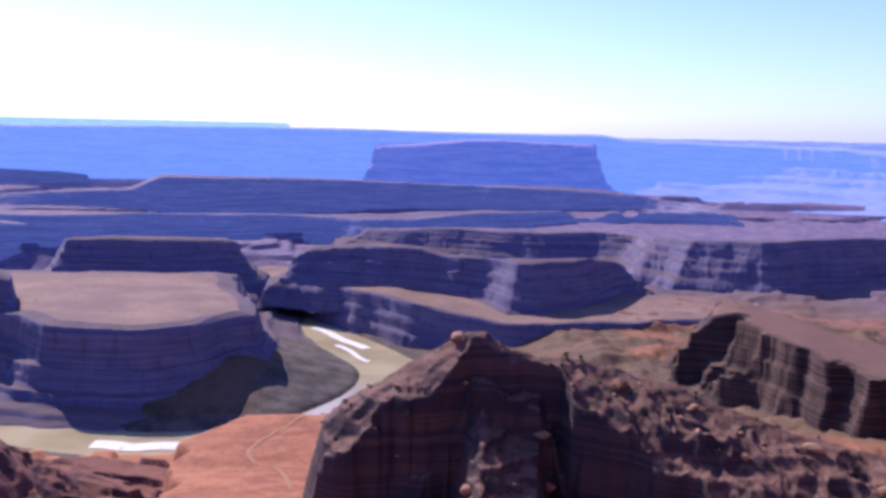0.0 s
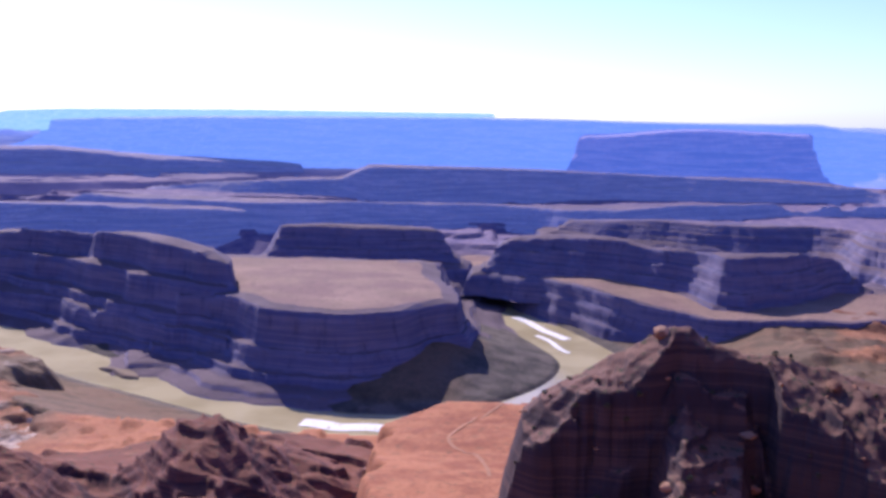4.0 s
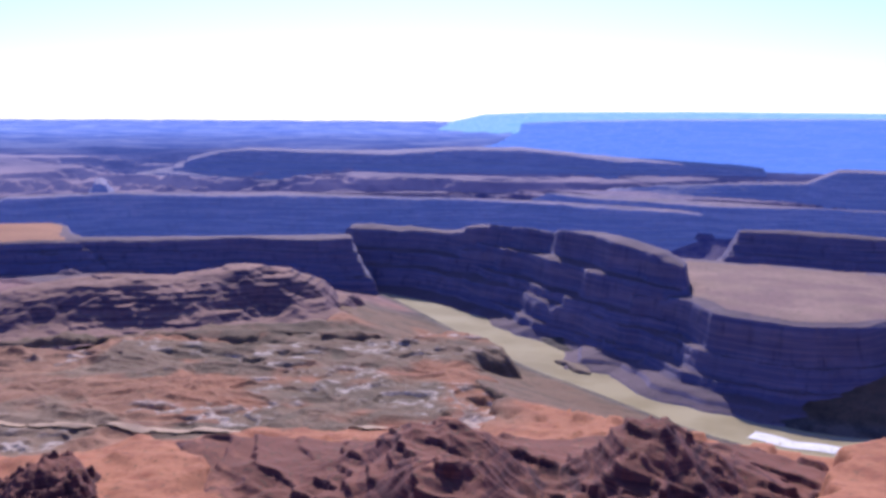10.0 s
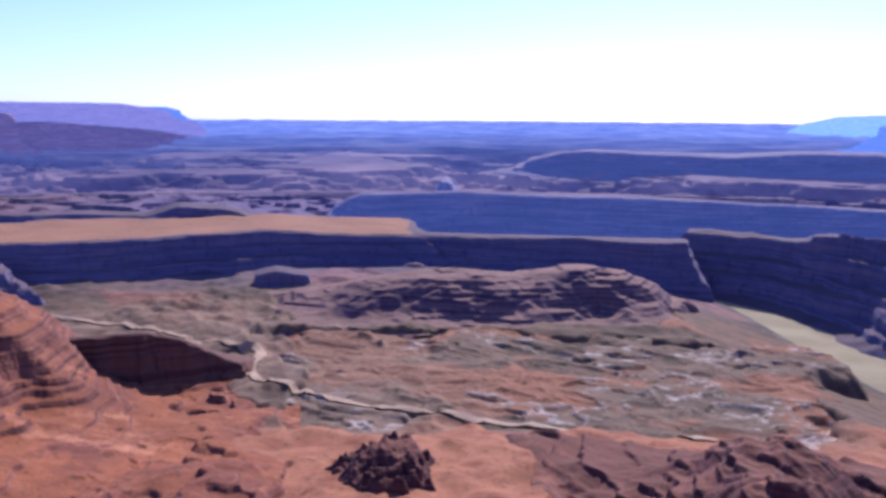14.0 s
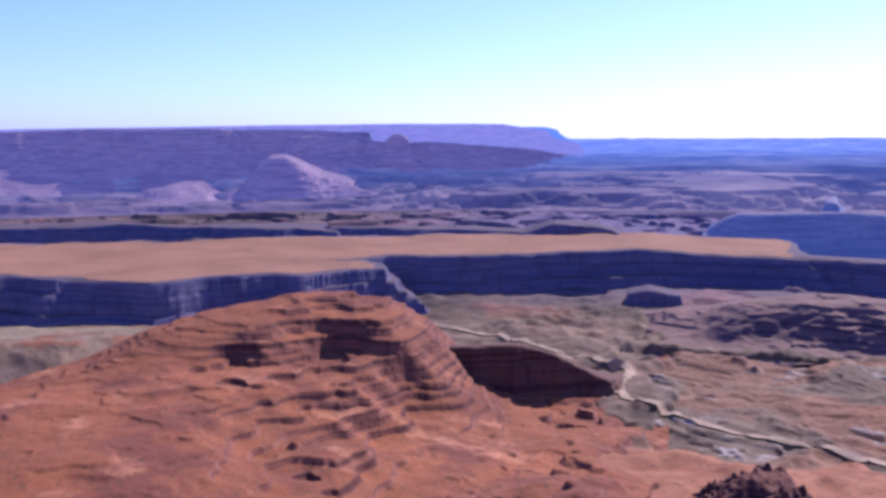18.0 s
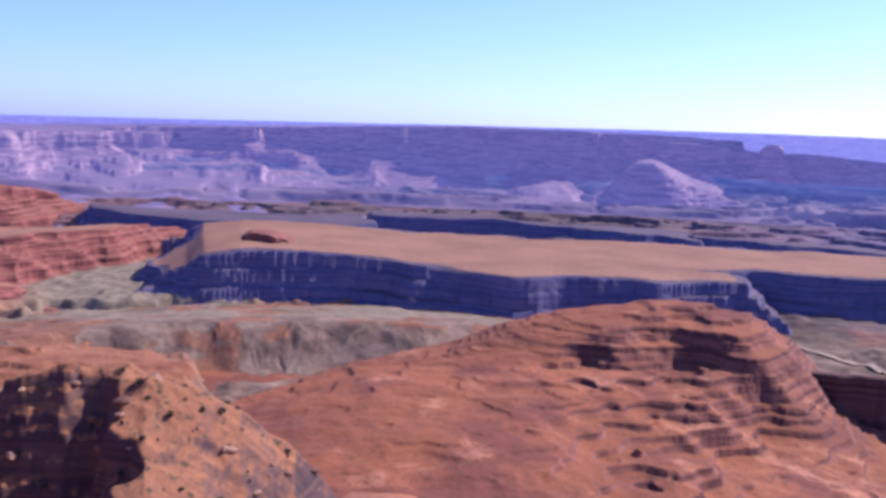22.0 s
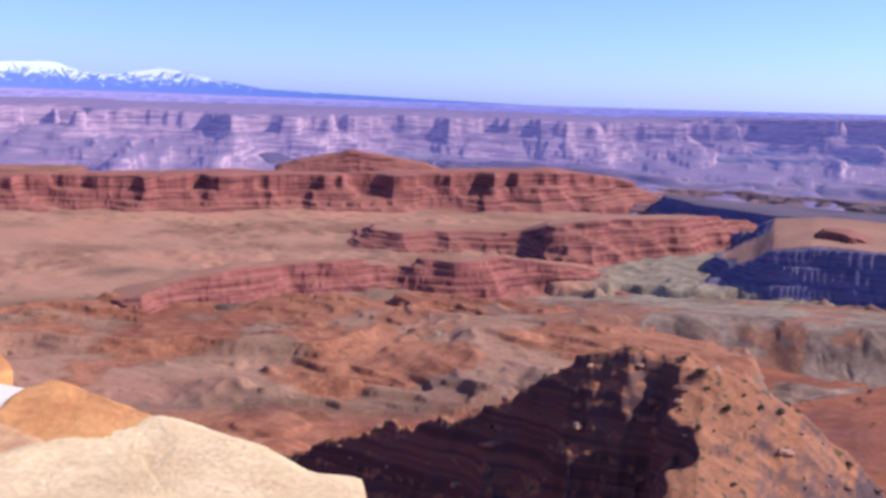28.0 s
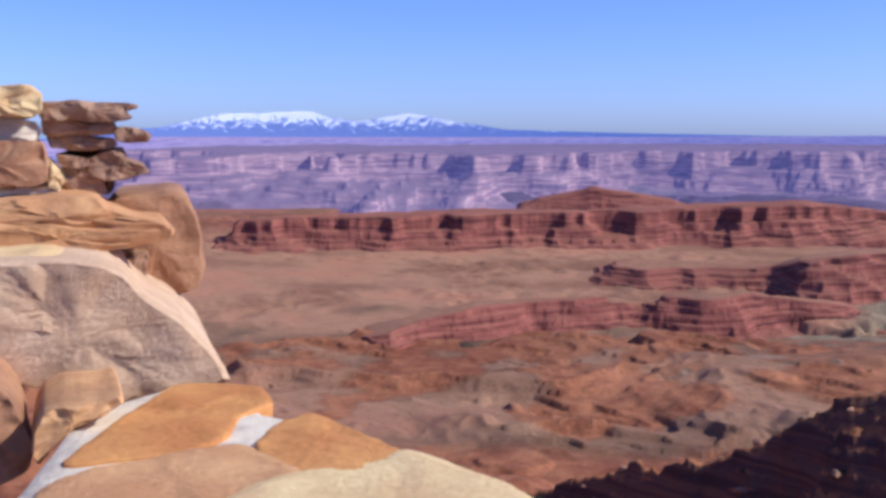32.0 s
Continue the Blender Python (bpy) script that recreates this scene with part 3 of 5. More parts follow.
# ---- finer ground: the red bench, the clay scarp and the foothills ----
SURFACES = []


def terrain(name, label, category, material, box, step, rows, height, soil=None, blend=True, pieces=False):
    """A stretch of finer ground; its edges run into the ground around it."""
    A, R = np.meshgrid(np.arange(box[0], box[1] + step, step), np.geomspace(box[2], box[3], rows))
    x, y = polar(A, R)

    lower = 1.0 + 0.9 * len(SURFACES)

    def level(A, R, x, y):
        z = height(A, R, x, y)
        if not blend:
            return z
        raw = ground_height(A, R, False)[0] - lower
        w = within(A, R, box)
        ragged = 9 * fbm(x / 60, y / 60, 3, 77 + len(name)) - 9
        return raw + (z - raw) * ease(w, 0.0, 0.8) + ragged * (1 - ease(w, 0.0, 0.5))

    z = level(A, R, x, y)
    SURFACES.append((box, level))
    kinds = None
    if soil:
        w = ease(within(A, R, box), 0.0, 0.7)
        kinds = {key: values * (1 - w) for key, values in ground_soil(A, R, x, y, far_from(river_line, x, y)).items()}
        for key, values in soil(A, R, x, y).items():
            kinds[key] = kinds[key] + values * w
    if not pieces:
        return x, y, z, tagged(sheet(name, x, y, z, material, kinds), label, category, kind="structure")
    ob = tagged(new(name), label, category)
    ob.location = (0, 0, EYE)
    cuts = [0, int(0.28 * rows), int(0.58 * rows), rows - 1]
    for k, part_name in enumerate(("lower_slope", "cliff", "crest")):
        piece = sheet(part_name, x[cuts[k]:cuts[k + 1] + 1], y[cuts[k]:cuts[k + 1] + 1], z[cuts[k]:cuts[k + 1] + 1], material, None)
        piece.parent = ob
        piece.matrix_parent_inverse = Matrix.Translation((0, 0, -EYE))
    return x, y, z, ob


def surface(x, y):
    """The height of the land, finer stretches included."""
    a, r = np.degrees(np.arctan2(-x, y)), np.hypot(x, y)
    z = ground_height(a, r)[0]
    for box, level in SURFACES:
        z = np.where(within(a, r, box) > 0, np.maximum(z, level(a, r, x, y)), z)
    return z


def bench_height(A, R, x, y):
    crest_r = np.interp(A, [60, 66, 70, 77, 85, 89, 95, 100, 106], [1950, 1970, 2010, 2030, 1980, 1900, 1760, 1620, 1450])
    crest_z = np.interp(A, [60, 66, 68.5, 70.6, 73, 75, 78, 81, 85, 89, 93, 98.5, 106], [112, 130, 165, 238, 290, 302, 298, 283, 258, 220, 208, 184, 160])
    warp = fbm(x / 190, y / 190, 4, 402)
    gully = ridged(x / 120 + 0.5 * warp, y / 120, 4, 405)
    fine = fbm(x / 40, y / 40, 3, 407)
    t = np.clip(R / crest_r, 0, 1)
    hollow = np.interp(R, [1000, 1250, 1500, 1900], [196, 160, 146, 143])
    alcove = fbm(x / 90, y / 90, 3, 411)
    rise = ease(R / crest_r + 0.05 * warp + 0.03 * alcove + 0.006 * gully, 0.76, 1.0)
    raw = ground_height(A, R, False)[0] + 8 * warp - 3
    hollow = raw + (hollow - raw) * ease(A, 64, 71)
    hollow = hollow + (crest_z - hollow) * rise * ease(A, 65.5, 69)
    high = np.interp(R, [1000, 1200, 1450, 2000], [196, 204, 214, 214])
    high = high + (crest_z - high) * ease(t, 0.72, 1.0)
    edge = A + 5.0 * warp + 1.2 * alcove + 0.35 * gully - np.interp(R, [1200, 1500, 1800, 2000], [79.5, 81.0, 80.5, 77.0])
    plateau = ease(edge, -9.0, 3.0)
    z = hollow + (high - hollow) * plateau
    z = z + (12 * warp + 3.5 * gully * (1 - 0.5 * plateau)) * ease(R, 1050, 1200) + 2.5 * fine
    steep = np.clip(6 * plateau * (1 - plateau) + 6 * rise * (1 - rise) * (1 - plateau) + 0.55 * ease(fbm(x / 110, y / 110, 4, 409), 0.06, 0.2), 0, 1)
    z = strata(z + 2 * alcove, 12.0, 0.98 * steep, 3)
    broken = ease(fbm(x / 75, y / 75, 4, 413), 0.0, 0.10) * ease(R, 1050, 1250)
    z = strata(z + 5 * fbm(x / 130, y / 130, 3, 415), 5.5, 0.9 * broken * (1 - steep), 13)
    return np.maximum(z - np.maximum(R - crest_r, 0) * 0.55, 96 + 6 * warp)


BENCH = strata_rock("red bench rock", [(0.095, 0.036, 0.03), (0.18, 0.066, 0.044), (0.28, 0.108, 0.066), (0.125, 0.046, 0.034)], (0.34, 0.112, 0.046), bed=9.0, spots=0.6, bump=2.5, other=(0.20, 0.064, 0.036), bright=(0.48, 0.20, 0.10), dot=0.13)
terrain("rock_bench", "wide red rock bench stepping down in dark ledges", "rock bench", BENCH, BENCH_BOX, 0.085, 280, bench_height)


def scarp_height(A, R, x, y):
    warp = fbm(x / 160, y / 160, 3, 421)
    lat = np.radians(A) * 2300
    rim = 2330 + 60 * fbm(lat / 210, 0 * lat, 3, 423) + np.interp(A, [86, 90, 104, 112, 122], [120, 0, 0, -60, -200])
    bend = fbm(x / 70, y / 70, 3, 433)
    gully = ridged(lat / 62 + 1.1 * warp + 0.5 * bend, R / 210 + 0.5 * bend, 4, 425)
    down = ease(rim - R + 34 * gully, -10, 210)
    z = np.interp(A, [84, 88, 92, 100, 108, 116, 122], [140, 165, 174, 172, 160, 145, 130]) - 78 * down
    z = z + 26 * gully * 4 * down * (1 - down) + 4 * bend + 2.5 * fbm(x / 30, y / 30, 3, 428)
    return z - np.maximum(R - rim, 0) * 0.11 - 5 * ease(R, 2500, 2600) * ridged(x / 130, y / 130, 2, 429)


def scarp_soil(A, R, x, y):
    patch = fbm(x / 130, y / 130, 4, 431)
    return {"red": 0.8 * ease(patch, 0.10, 0.22), "grey": 1 - 0.85 * ease(patch, 0.10, 0.22), "olive": 0.7 * ease(R, 2380, 2480) * ease(-patch, -0.1, 0.1)}


terrain("clay_scarp", "gullied tan and grey clay scarp below the plain", "scarp", SOIL, SCARP_BOX, 0.085, 190, scarp_height, scarp_soil)


def foothill_height(A, R, x, y):
    warp = fbm(x / 240, y / 240, 4, 441)
    long_ridge = ridged((x + 0.6 * y) / 240 + 0.9 * warp, (y - 0.6 * x) / 520 + 0.6 * warp, 4, 443)
    z = np.interp(R, [1300, 1700, 2000, 2500], [128, 118, 122, 118]) + 34 * long_ridge * ease(R, 1450, 1700) + 16 * warp
    ledge = ease(fbm(x / 200, y / 200, 3, 447), -0.08, 0.12)
    return strata(z, 11.0, 0.9 * ledge, 5) + 1.5 * fbm(x / 34, y / 34, 3, 449)


def foothill_soil(A, R, x, y):
    patch = fbm(x / 200 + 0.4, y / 200, 4, 451)
    return {"red": np.clip(0.95 * ease(patch, -0.22, 0.10) + ease(-R, -1650, -1500), 0, 1), "grey": 0.12 * ease(-patch, 0.0, 0.12) * ease(R, 1550, 1700), "plain": 0.72 * ease(-patch, 0.0, 0.12) * ease(R, 1550, 1700)}


terrain("foothills", "low tan and red ridges with broken ledges", "foothills", SOIL, FOOT_BOX, 0.1, 200, foothill_height, foothill_soil)


def hills_height(A, R, x, y):
    crest = np.interp(A, [13, 16.4, 18.3, 20.2, 22.4, 24.0, 25.8, 28, 30, 32, 34, 36, 38, 41, 44], [160, 190, 215, 248, 246, 212, 195, 212, 234, 246, 236, 206, 180, 165, 155])
    lat = np.radians(A) * 1150
    line = 1150 + 90 * fbm(lat / 130, 0 * lat, 3, 461)
    warp = fbm(x / 110, y / 110, 4, 463)
    crag = ridged(x / 75 + 0.6 * warp, y / 75, 4, 465)
    side = np.where(R < line, ease(R, 840, line), ease(-R, -1400, -line))
    z = 165 + (crest - 165) * np.clip(side + 0.10 * warp * 4 * side * (1 - side) + 0.22 * crag * 4 * side * (1 - side), 0, 1.1)
    z = z + 24 * warp * side + 15 * (crag - 0.3) * side
    dip = z + 0.30 * (x * 0.6 + y * 0.8 - 900) + 14 * fbm(x / 70, y / 70, 3, 469)
    return strata(dip, 19.0, 0.8 * ease(fbm(x / 90, y / 90, 3, 470), -0.3, 0.1), 7) - (dip - z) + 1.2 * fbm(x / 22, y / 22, 3, 467)


HILL = strata_rock("maroon hill rock", [(0.06, 0.028, 0.03), (0.105, 0.043, 0.038), (0.17, 0.066, 0.05), (0.08, 0.034, 0.032)], (0.18, 0.068, 0.044), bed=8.0, spots=0.8, bump=1.2, bright=(0.36, 0.15, 0.08), dot=0.16)
terrain("rocky_hills", "dark maroon rocky hills with tilted ledges", "hills", HILL, HILL_BOX, 0.07, 240, hills_height)


def pale_height(A, R, x, y):
    warp = fbm(x / 170, y / 170, 4, 471)
    swirl = ridged(x / 120 + 1.1 * warp, y / 120 + 0.8 * warp, 4, 473)
    z = np.interp(R, [1500, 1750, 2100, 2450], [118, 112, 104, 100]) + 15 * swirl + 14 * warp
    return z, ease(fbm(x / 120, y / 120, 3, 475), -0.05, 0.15), swirl


def pale_steps(A, R, x, y):
    z, ledge, swirl = pale_height(A, R, x, y)
    return strata(z, 7.5, 0.92 * ledge, 9) + 1.2 * fbm(x / 26, y / 26, 3, 479)


def pale_soil(A, R, x, y):
    z, ledge, swirl = pale_height(A, R, x, y)
    t = z / 7.5 - np.floor(z / 7.5)
    patch = fbm(x / 210, y / 210, 4, 477)
    broken = ease(fbm(x / 38, y / 38, 3, 478), -0.06, 0.10)
    return {"red": 0.7 * ease(patch, -0.12, 0.12), "olive": 0.12 * ease(-patch, -0.1, 0.1), "grey": 0.45 * ease(A, 44, 54), "pale": 0.75 * ledge * broken * ease(t, 0.42, 0.55)}


terrain("clay_bench", "olive and tan bench with small pale clay ledges", "bench", SOIL, CLAY_BOX, 0.085, 230, pale_steps, pale_soil)


def mound_height(A, R, x, y):
    lat = np.radians(A) * 2600
    foot = np.interp(A, [37, 38.6, 40.5, 43, 47, 50, 54, 57, 60], [2640, 2600, 2560, 2510, 2450, 2450, 2500, 2560, 2600]) + 50 * fbm(lat / 120, 0 * lat, 4, 483)
    crest = np.interp(A, [36, 38, 38.8, 40.5, 42.9, 46.6, 50.3, 53.9, 57, 60], [98, 110, 152, 186, 200, 180, 182, 164, 130, 105])
    warp = fbm(x / 130, y / 130, 4, 481)
    rise = ease(R - foot + 60 * warp + 30 * ridged(x / 110, y / 110, 3, 485), 0, 300)
    z = 96 + (crest - 96) * rise * (1 - 0.7 * ease(R, 2850, 3080)) + 5 * warp
    z = z + 7 * fbm(x / 70, y / 70, 3, 486)
    return strata(z, 11.0, 0.75 * ease(fbm(x / 150, y / 150, 3, 488), -0.3, 0.1), 11) + fbm(x / 30, y / 30, 2, 487)


MOUND = strata_rock("banded plum and tan rock", [(0.075, 0.05, 0.075), (0.14, 0.085, 0.095), (0.20, 0.12, 0.12), (0.10, 0.06, 0.08)], (0.27, 0.155, 0.12), bed=12.0, spots=0.5, bump=1.0)
terrain("layered_mesa", "low layered plum and tan mesa beside the river", "mesa", MOUND, MOUND_BOX, 0.07, 190, mound_height, pieces=True)


def crag(A, R, x, y, crest_r, crest_z, front, back, cell, amp, bed, seed, lean=0.12):
    """A craggy ridge along a crest line, stepping down in broken ledges on both sides."""
    warp = fbm(x / (2.2 * cell), y / (2.2 * cell), 4, seed)
    jag = ridged(x / cell + 0.7 * warp, y / cell, 4, seed + 3)
    d = crest_r - R + 0.7 * cell * warp
    z = crest_z - front * np.maximum(d, 0) - back * np.maximum(-d, 0)
    z = z + amp * (0.25 + 0.75 * ease(np.abs(d), 0, 45)) * (jag - 0.25 + 0.8 * warp)
    dip = z + lean * x + 0.25 * amp * fbm(x / (0.8 * cell), y / (0.8 * cell), 3, seed + 5)
    return strata(dip, bed, 0.7, seed) - dip + z + 0.13 * amp * fbm(x / 8, y / 8, 3, seed + 7)


def butte_height(A, R, x, y):
    """Gentle scrubby slopes below the crest, broken by cliffs that stand in shade."""
    crest_z = np.interp(A, [-42, -26, -21.3, -15.2, -9.5, -6.5, -5.2, -4.3, -3, 0, 2.2, 3.6, 4.6, 6], [430, 446, 455, 472, 485, 489, 498, 498, 491, 476, 464, 454, 420, 350])
    crest_r = np.interp(A, [-42, -20, -5, 7], [510, 525, 535, 520])
    warp = fbm(x / 60, y / 60, 4, 501)
    jag = ridged(x / 22 + 0.9 * warp, y / 22, 4, 504)
    d = crest_r - R + 10 * warp
    rim = np.interp(A, [-42, -18.5, -16.5, -14, -10, -9, -8, -4.5, -3.2, -1, 6], [60, 55, 40, 30, 26, 8, 3, 2, 24, 30, 26])
    drop = np.interp(A, [-42, -19, -16.5, -12, -9.5, -8.2, -5, -3.5, 0, 6], [8, 12, 62, 80, 70, 30, 26, 44, 56, 60])
    z = crest_z - 0.36 * np.maximum(d, 0) - 0.75 * np.maximum(-d, 0)
    edge = d - rim + 22 * warp + 10 * jag
    z = z - drop * (0.55 * ease(edge, 0, 9) + 0.45 * ease(edge, 17, 27))
    z = z - 0.85 * np.clip(edge, 0, 70) * np.interp(A, [-42, -19, -17, -10.2, -9, -4.2, -3, 6], [0, 0, 1, 1, 0, 0, 1, 1])
    z = z + (9 * warp + 6.5 * (jag - 0.3)) * (0.25 + 0.75 * ease(np.abs(d), 0, 18)) + 1.6 * fbm(x / 11, y / 11, 3, 508)
    z = strata(z + 0.02 * x, 7.0, 0.55 * ease(edge, -8, 4) + 0.15, 501) + 0.7 * fbm(x / 7, y / 7, 3, 507)
    return np.maximum(z, 250)


def ridge_height(A, R, x, y):
    crest_z = np.interp(A, [80, 84, 89, 94, 97, 100, 102, 105, 109, 112, 116.5, 121.4, 128, 134, 142], [270, 318, 372, 436, 464, 481, 489, 497, 500, 489, 470, 454, 428, 405, 374])
    crest_r = np.interp(A, [80, 98, 105, 112, 121, 142], [440, 440, 430, 440, 465, 530])
    rocky = ease(A + 2.5 * fbm(x / 30, y / 30, 3, 521) - 0.035 * np.maximum(crest_r - R, 0), 104.0, 105.6)
    rough_side = crag(A, R, x, y, crest_r, crest_z, 1.5, 0.8, 26, 21, 7.0, 511)
    smooth_side = crest_z - 0.42 * np.maximum(crest_r - R, 0) - 0.5 * np.maximum(R - crest_r, 0) + 5 * fbm(x / 35, y / 35, 4, 523) + 1.0 * ridged(x / 9, y / 9, 3, 524)
    return np.maximum(smooth_side + (rough_side - smooth_side) * rocky, 240)


# Steep beds are coloured dark and bluish as painted shade on the butte.
CRAG = strata_rock("shade-dark crag rock", [(0.034, 0.024, 0.03), (0.05, 0.033, 0.036), (0.085, 0.05, 0.045), (0.04, 0.027, 0.032)], (0.185, 0.10, 0.07), spots=0.95, bed=8.0, bump=1.2, flat=(0.66, 0.84), other=(0.16, 0.085, 0.065), dot=0.22)
# Dark beds paint the ridge's shaded side; the orange soil is its own colour.
SPUR = strata_rock("shade-dark crag rock with orange soil", [(0.07, 0.042, 0.038), (0.11, 0.06, 0.05), (0.17, 0.09, 0.06), (0.085, 0.048, 0.042)], (0.38, 0.15, 0.062), spots=0.85, bed=6.0, bump=0.8, flat=(0.60, 0.79), other=(0.27, 0.115, 0.055), dot=0.24)
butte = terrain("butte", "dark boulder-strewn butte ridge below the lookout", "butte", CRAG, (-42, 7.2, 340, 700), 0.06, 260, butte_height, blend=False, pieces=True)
ridge = terrain("ridge", "dark craggy ridge with an orange boulder-strewn side", "ridge", SPUR, (80, 142, 330, 640), 0.06, 240, ridge_height, blend=False, pieces=True)

def knoll_height(A, R, x, y):
    crest_z = np.interp(A, [49.0, 50.3, 52.1, 53.6, 55.2, 56.7, 58.2], [172, 207, 236, 242, 224, 191, 159])
    return np.maximum(crag(A, R, x, y, 1250 + 30 * fbm(A / 1.5, 0 * A, 2, 543), crest_z - 30, 0.25, 0.4, 45, 30, 7.0, 541), 120)


terrain("knoll", "small red rocky knoll beside the road", "hill", HILL, (47.5, 59.7, 1100, 1420), 0.07, 120, knoll_height, pieces=True)

ROAD = [(73.0, 2900), (67.9, 2610), (63.3, 2345), (60.2, 2190), (60.6, 2050), (60.5, 1943), (59.3, 1870), (55.2, 1755), (51.5, 1679), (45.3, 1607), (37.5, 1546), (33.0, 1500)]
DUST = strata_rock("pale road dust", [(0.45, 0.31, 0.19)] * 4, (0.47, 0.33, 0.21), spots=0.0, bump=0.3)
TRACK = [(2.6, 1640), (4.6, 1500), (6.4, 1370), (7.6, 1290), (7.4, 1230), (6.2, 1180), (5.6, 1110), (5.4, 1040)]
tagged(ribbon("dirt_track", through_points(TRACK, 14), 2.2, lambda x, y: surface(x, y) + 0.8, ORANGE_TAN), "faint pale dirt track over the orange bench", "track", kind="structure")
road = tagged(ribbon("road", through_points(ROAD, 30), 10.5, lambda x, y: surface(x, y) + 3.4, DUST), "pale unpaved road crossing the desert bench", "road", kind="structure")

landform("canyon_bench", "shadowed plum rock bench with a tan top inside the river bend", "mesa", PLUM_HAZE, 15, 1100, 1.35,
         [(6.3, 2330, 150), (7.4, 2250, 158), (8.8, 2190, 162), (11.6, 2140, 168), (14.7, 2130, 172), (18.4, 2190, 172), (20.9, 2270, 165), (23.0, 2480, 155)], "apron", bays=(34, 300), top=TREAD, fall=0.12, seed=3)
landform("canyon_mesa", "dark shaded mesa standing over the river bend", "mesa", PLUM_HAZE, 5, 950, 1.2,
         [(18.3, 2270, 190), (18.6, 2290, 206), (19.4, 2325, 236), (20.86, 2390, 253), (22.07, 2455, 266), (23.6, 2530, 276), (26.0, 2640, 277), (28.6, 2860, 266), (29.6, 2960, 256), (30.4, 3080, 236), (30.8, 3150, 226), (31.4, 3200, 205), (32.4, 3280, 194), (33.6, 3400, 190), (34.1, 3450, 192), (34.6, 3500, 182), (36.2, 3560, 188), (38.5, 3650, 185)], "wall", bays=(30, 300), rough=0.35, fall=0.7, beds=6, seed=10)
landform("canyon_wall", "long dark shaded canyon wall beyond the bench", "canyon wall", PLUM_HAZE, 80, 420, 0.9,
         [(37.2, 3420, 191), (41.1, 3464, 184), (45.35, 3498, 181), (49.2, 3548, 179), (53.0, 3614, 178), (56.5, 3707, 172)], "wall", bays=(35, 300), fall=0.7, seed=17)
landform("canyon_wall", "far dark canyon wall under a tan rim", "canyon wall", SLATE_HAZE, 95, 420, 1,
         [(17.4, 4450, 172), (20.0, 4480, 185), (23.2, 4476, 200), (29.0, 4523, 216), (35.0, 4365, 238), (39.3, 4398, 249), (44.1, 4482, 246), (49.2, 4539, 252), (54.6, 4493, 249), (55.4, 4560, 214), (56.4, 4685, 152)], "wall", bays=(60, 420), top=MAUVE_HAZE, fall=0.7, seed=24)
landform("mesa", "low tan-skirted mesa far out on the plain", "mesa", SLATE_HAZE, 100, 900, 3,
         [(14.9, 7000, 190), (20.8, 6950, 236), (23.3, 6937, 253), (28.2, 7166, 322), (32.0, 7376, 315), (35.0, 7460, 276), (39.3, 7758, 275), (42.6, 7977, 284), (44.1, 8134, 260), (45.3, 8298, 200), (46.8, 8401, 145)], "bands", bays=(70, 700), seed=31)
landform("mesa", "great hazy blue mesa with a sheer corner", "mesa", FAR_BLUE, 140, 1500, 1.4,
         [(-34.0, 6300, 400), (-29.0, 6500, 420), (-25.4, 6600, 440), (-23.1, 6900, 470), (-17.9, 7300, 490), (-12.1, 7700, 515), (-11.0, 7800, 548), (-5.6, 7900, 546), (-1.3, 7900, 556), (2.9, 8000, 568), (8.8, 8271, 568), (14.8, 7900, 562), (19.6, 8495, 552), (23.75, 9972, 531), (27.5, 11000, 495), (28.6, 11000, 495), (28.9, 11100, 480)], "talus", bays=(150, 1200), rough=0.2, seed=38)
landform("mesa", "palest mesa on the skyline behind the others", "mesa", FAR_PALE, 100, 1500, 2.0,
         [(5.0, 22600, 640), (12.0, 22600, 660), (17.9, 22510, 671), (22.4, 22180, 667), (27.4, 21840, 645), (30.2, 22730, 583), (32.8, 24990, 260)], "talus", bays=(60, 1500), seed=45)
landform("canyon_wall", "dark shaded wall along the river's far bank", "canyon wall", PLUM_HAZE, 0, 420, 0.7,
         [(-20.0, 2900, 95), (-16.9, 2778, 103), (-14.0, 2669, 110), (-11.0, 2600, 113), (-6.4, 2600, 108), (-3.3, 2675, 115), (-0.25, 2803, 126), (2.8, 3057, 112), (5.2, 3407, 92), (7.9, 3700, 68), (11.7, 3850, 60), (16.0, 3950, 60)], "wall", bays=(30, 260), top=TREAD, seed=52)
landform("mesa", "flat dark mesa on a pale bench over the river", "mesa", PLUM_HAZE, 110, 300, 1,
         [(-12.6, 3211, 178), (-10.9, 2944, 230), (-7.9, 2791, 238), (-6.3, 2822, 236), (-3.0, 3018, 220), (-1.4, 3094, 234), (0.4, 3163, 234), (2.8, 3250, 222), (4.3, 3285, 208), (5.3, 3310, 180), (5.7, 3335, 140)], "wall", bays=(45, 260), fall=0.8, seed=59)
landform("mesa", "low dark mesa on the bench upriver", "mesa", PLUM_HAZE, 105, 300, 1,
         [(7.4, 3512, 161), (8.2, 3515, 203), (10.8, 3542, 214), (14.5, 3575, 217), (17.1, 3581, 210), (17.6, 3590, 172)], "wall", bays=(40, 280), fall=0.8, seed=66)
landform("rock_shelf", "banded dark rock shelf with a pale ledge", "rock shelf", PLUM_HAZE, 125, 330, 1.2,
         [(-27.0, 3900, 238), (-25.4, 3834, 240), (-23.6, 3651, 249), (-19.5, 3434, 249), (-15.2, 3532, 228), (-12.0, 3963, 204), (-7.8, 4082, 194), (-3.2, 4151, 190), (0.1, 4279, 168), (2.0, 4400, 150)], "steps", bays=(70, 380), top=MAUVE_HAZE, fall=0.8, seed=73)
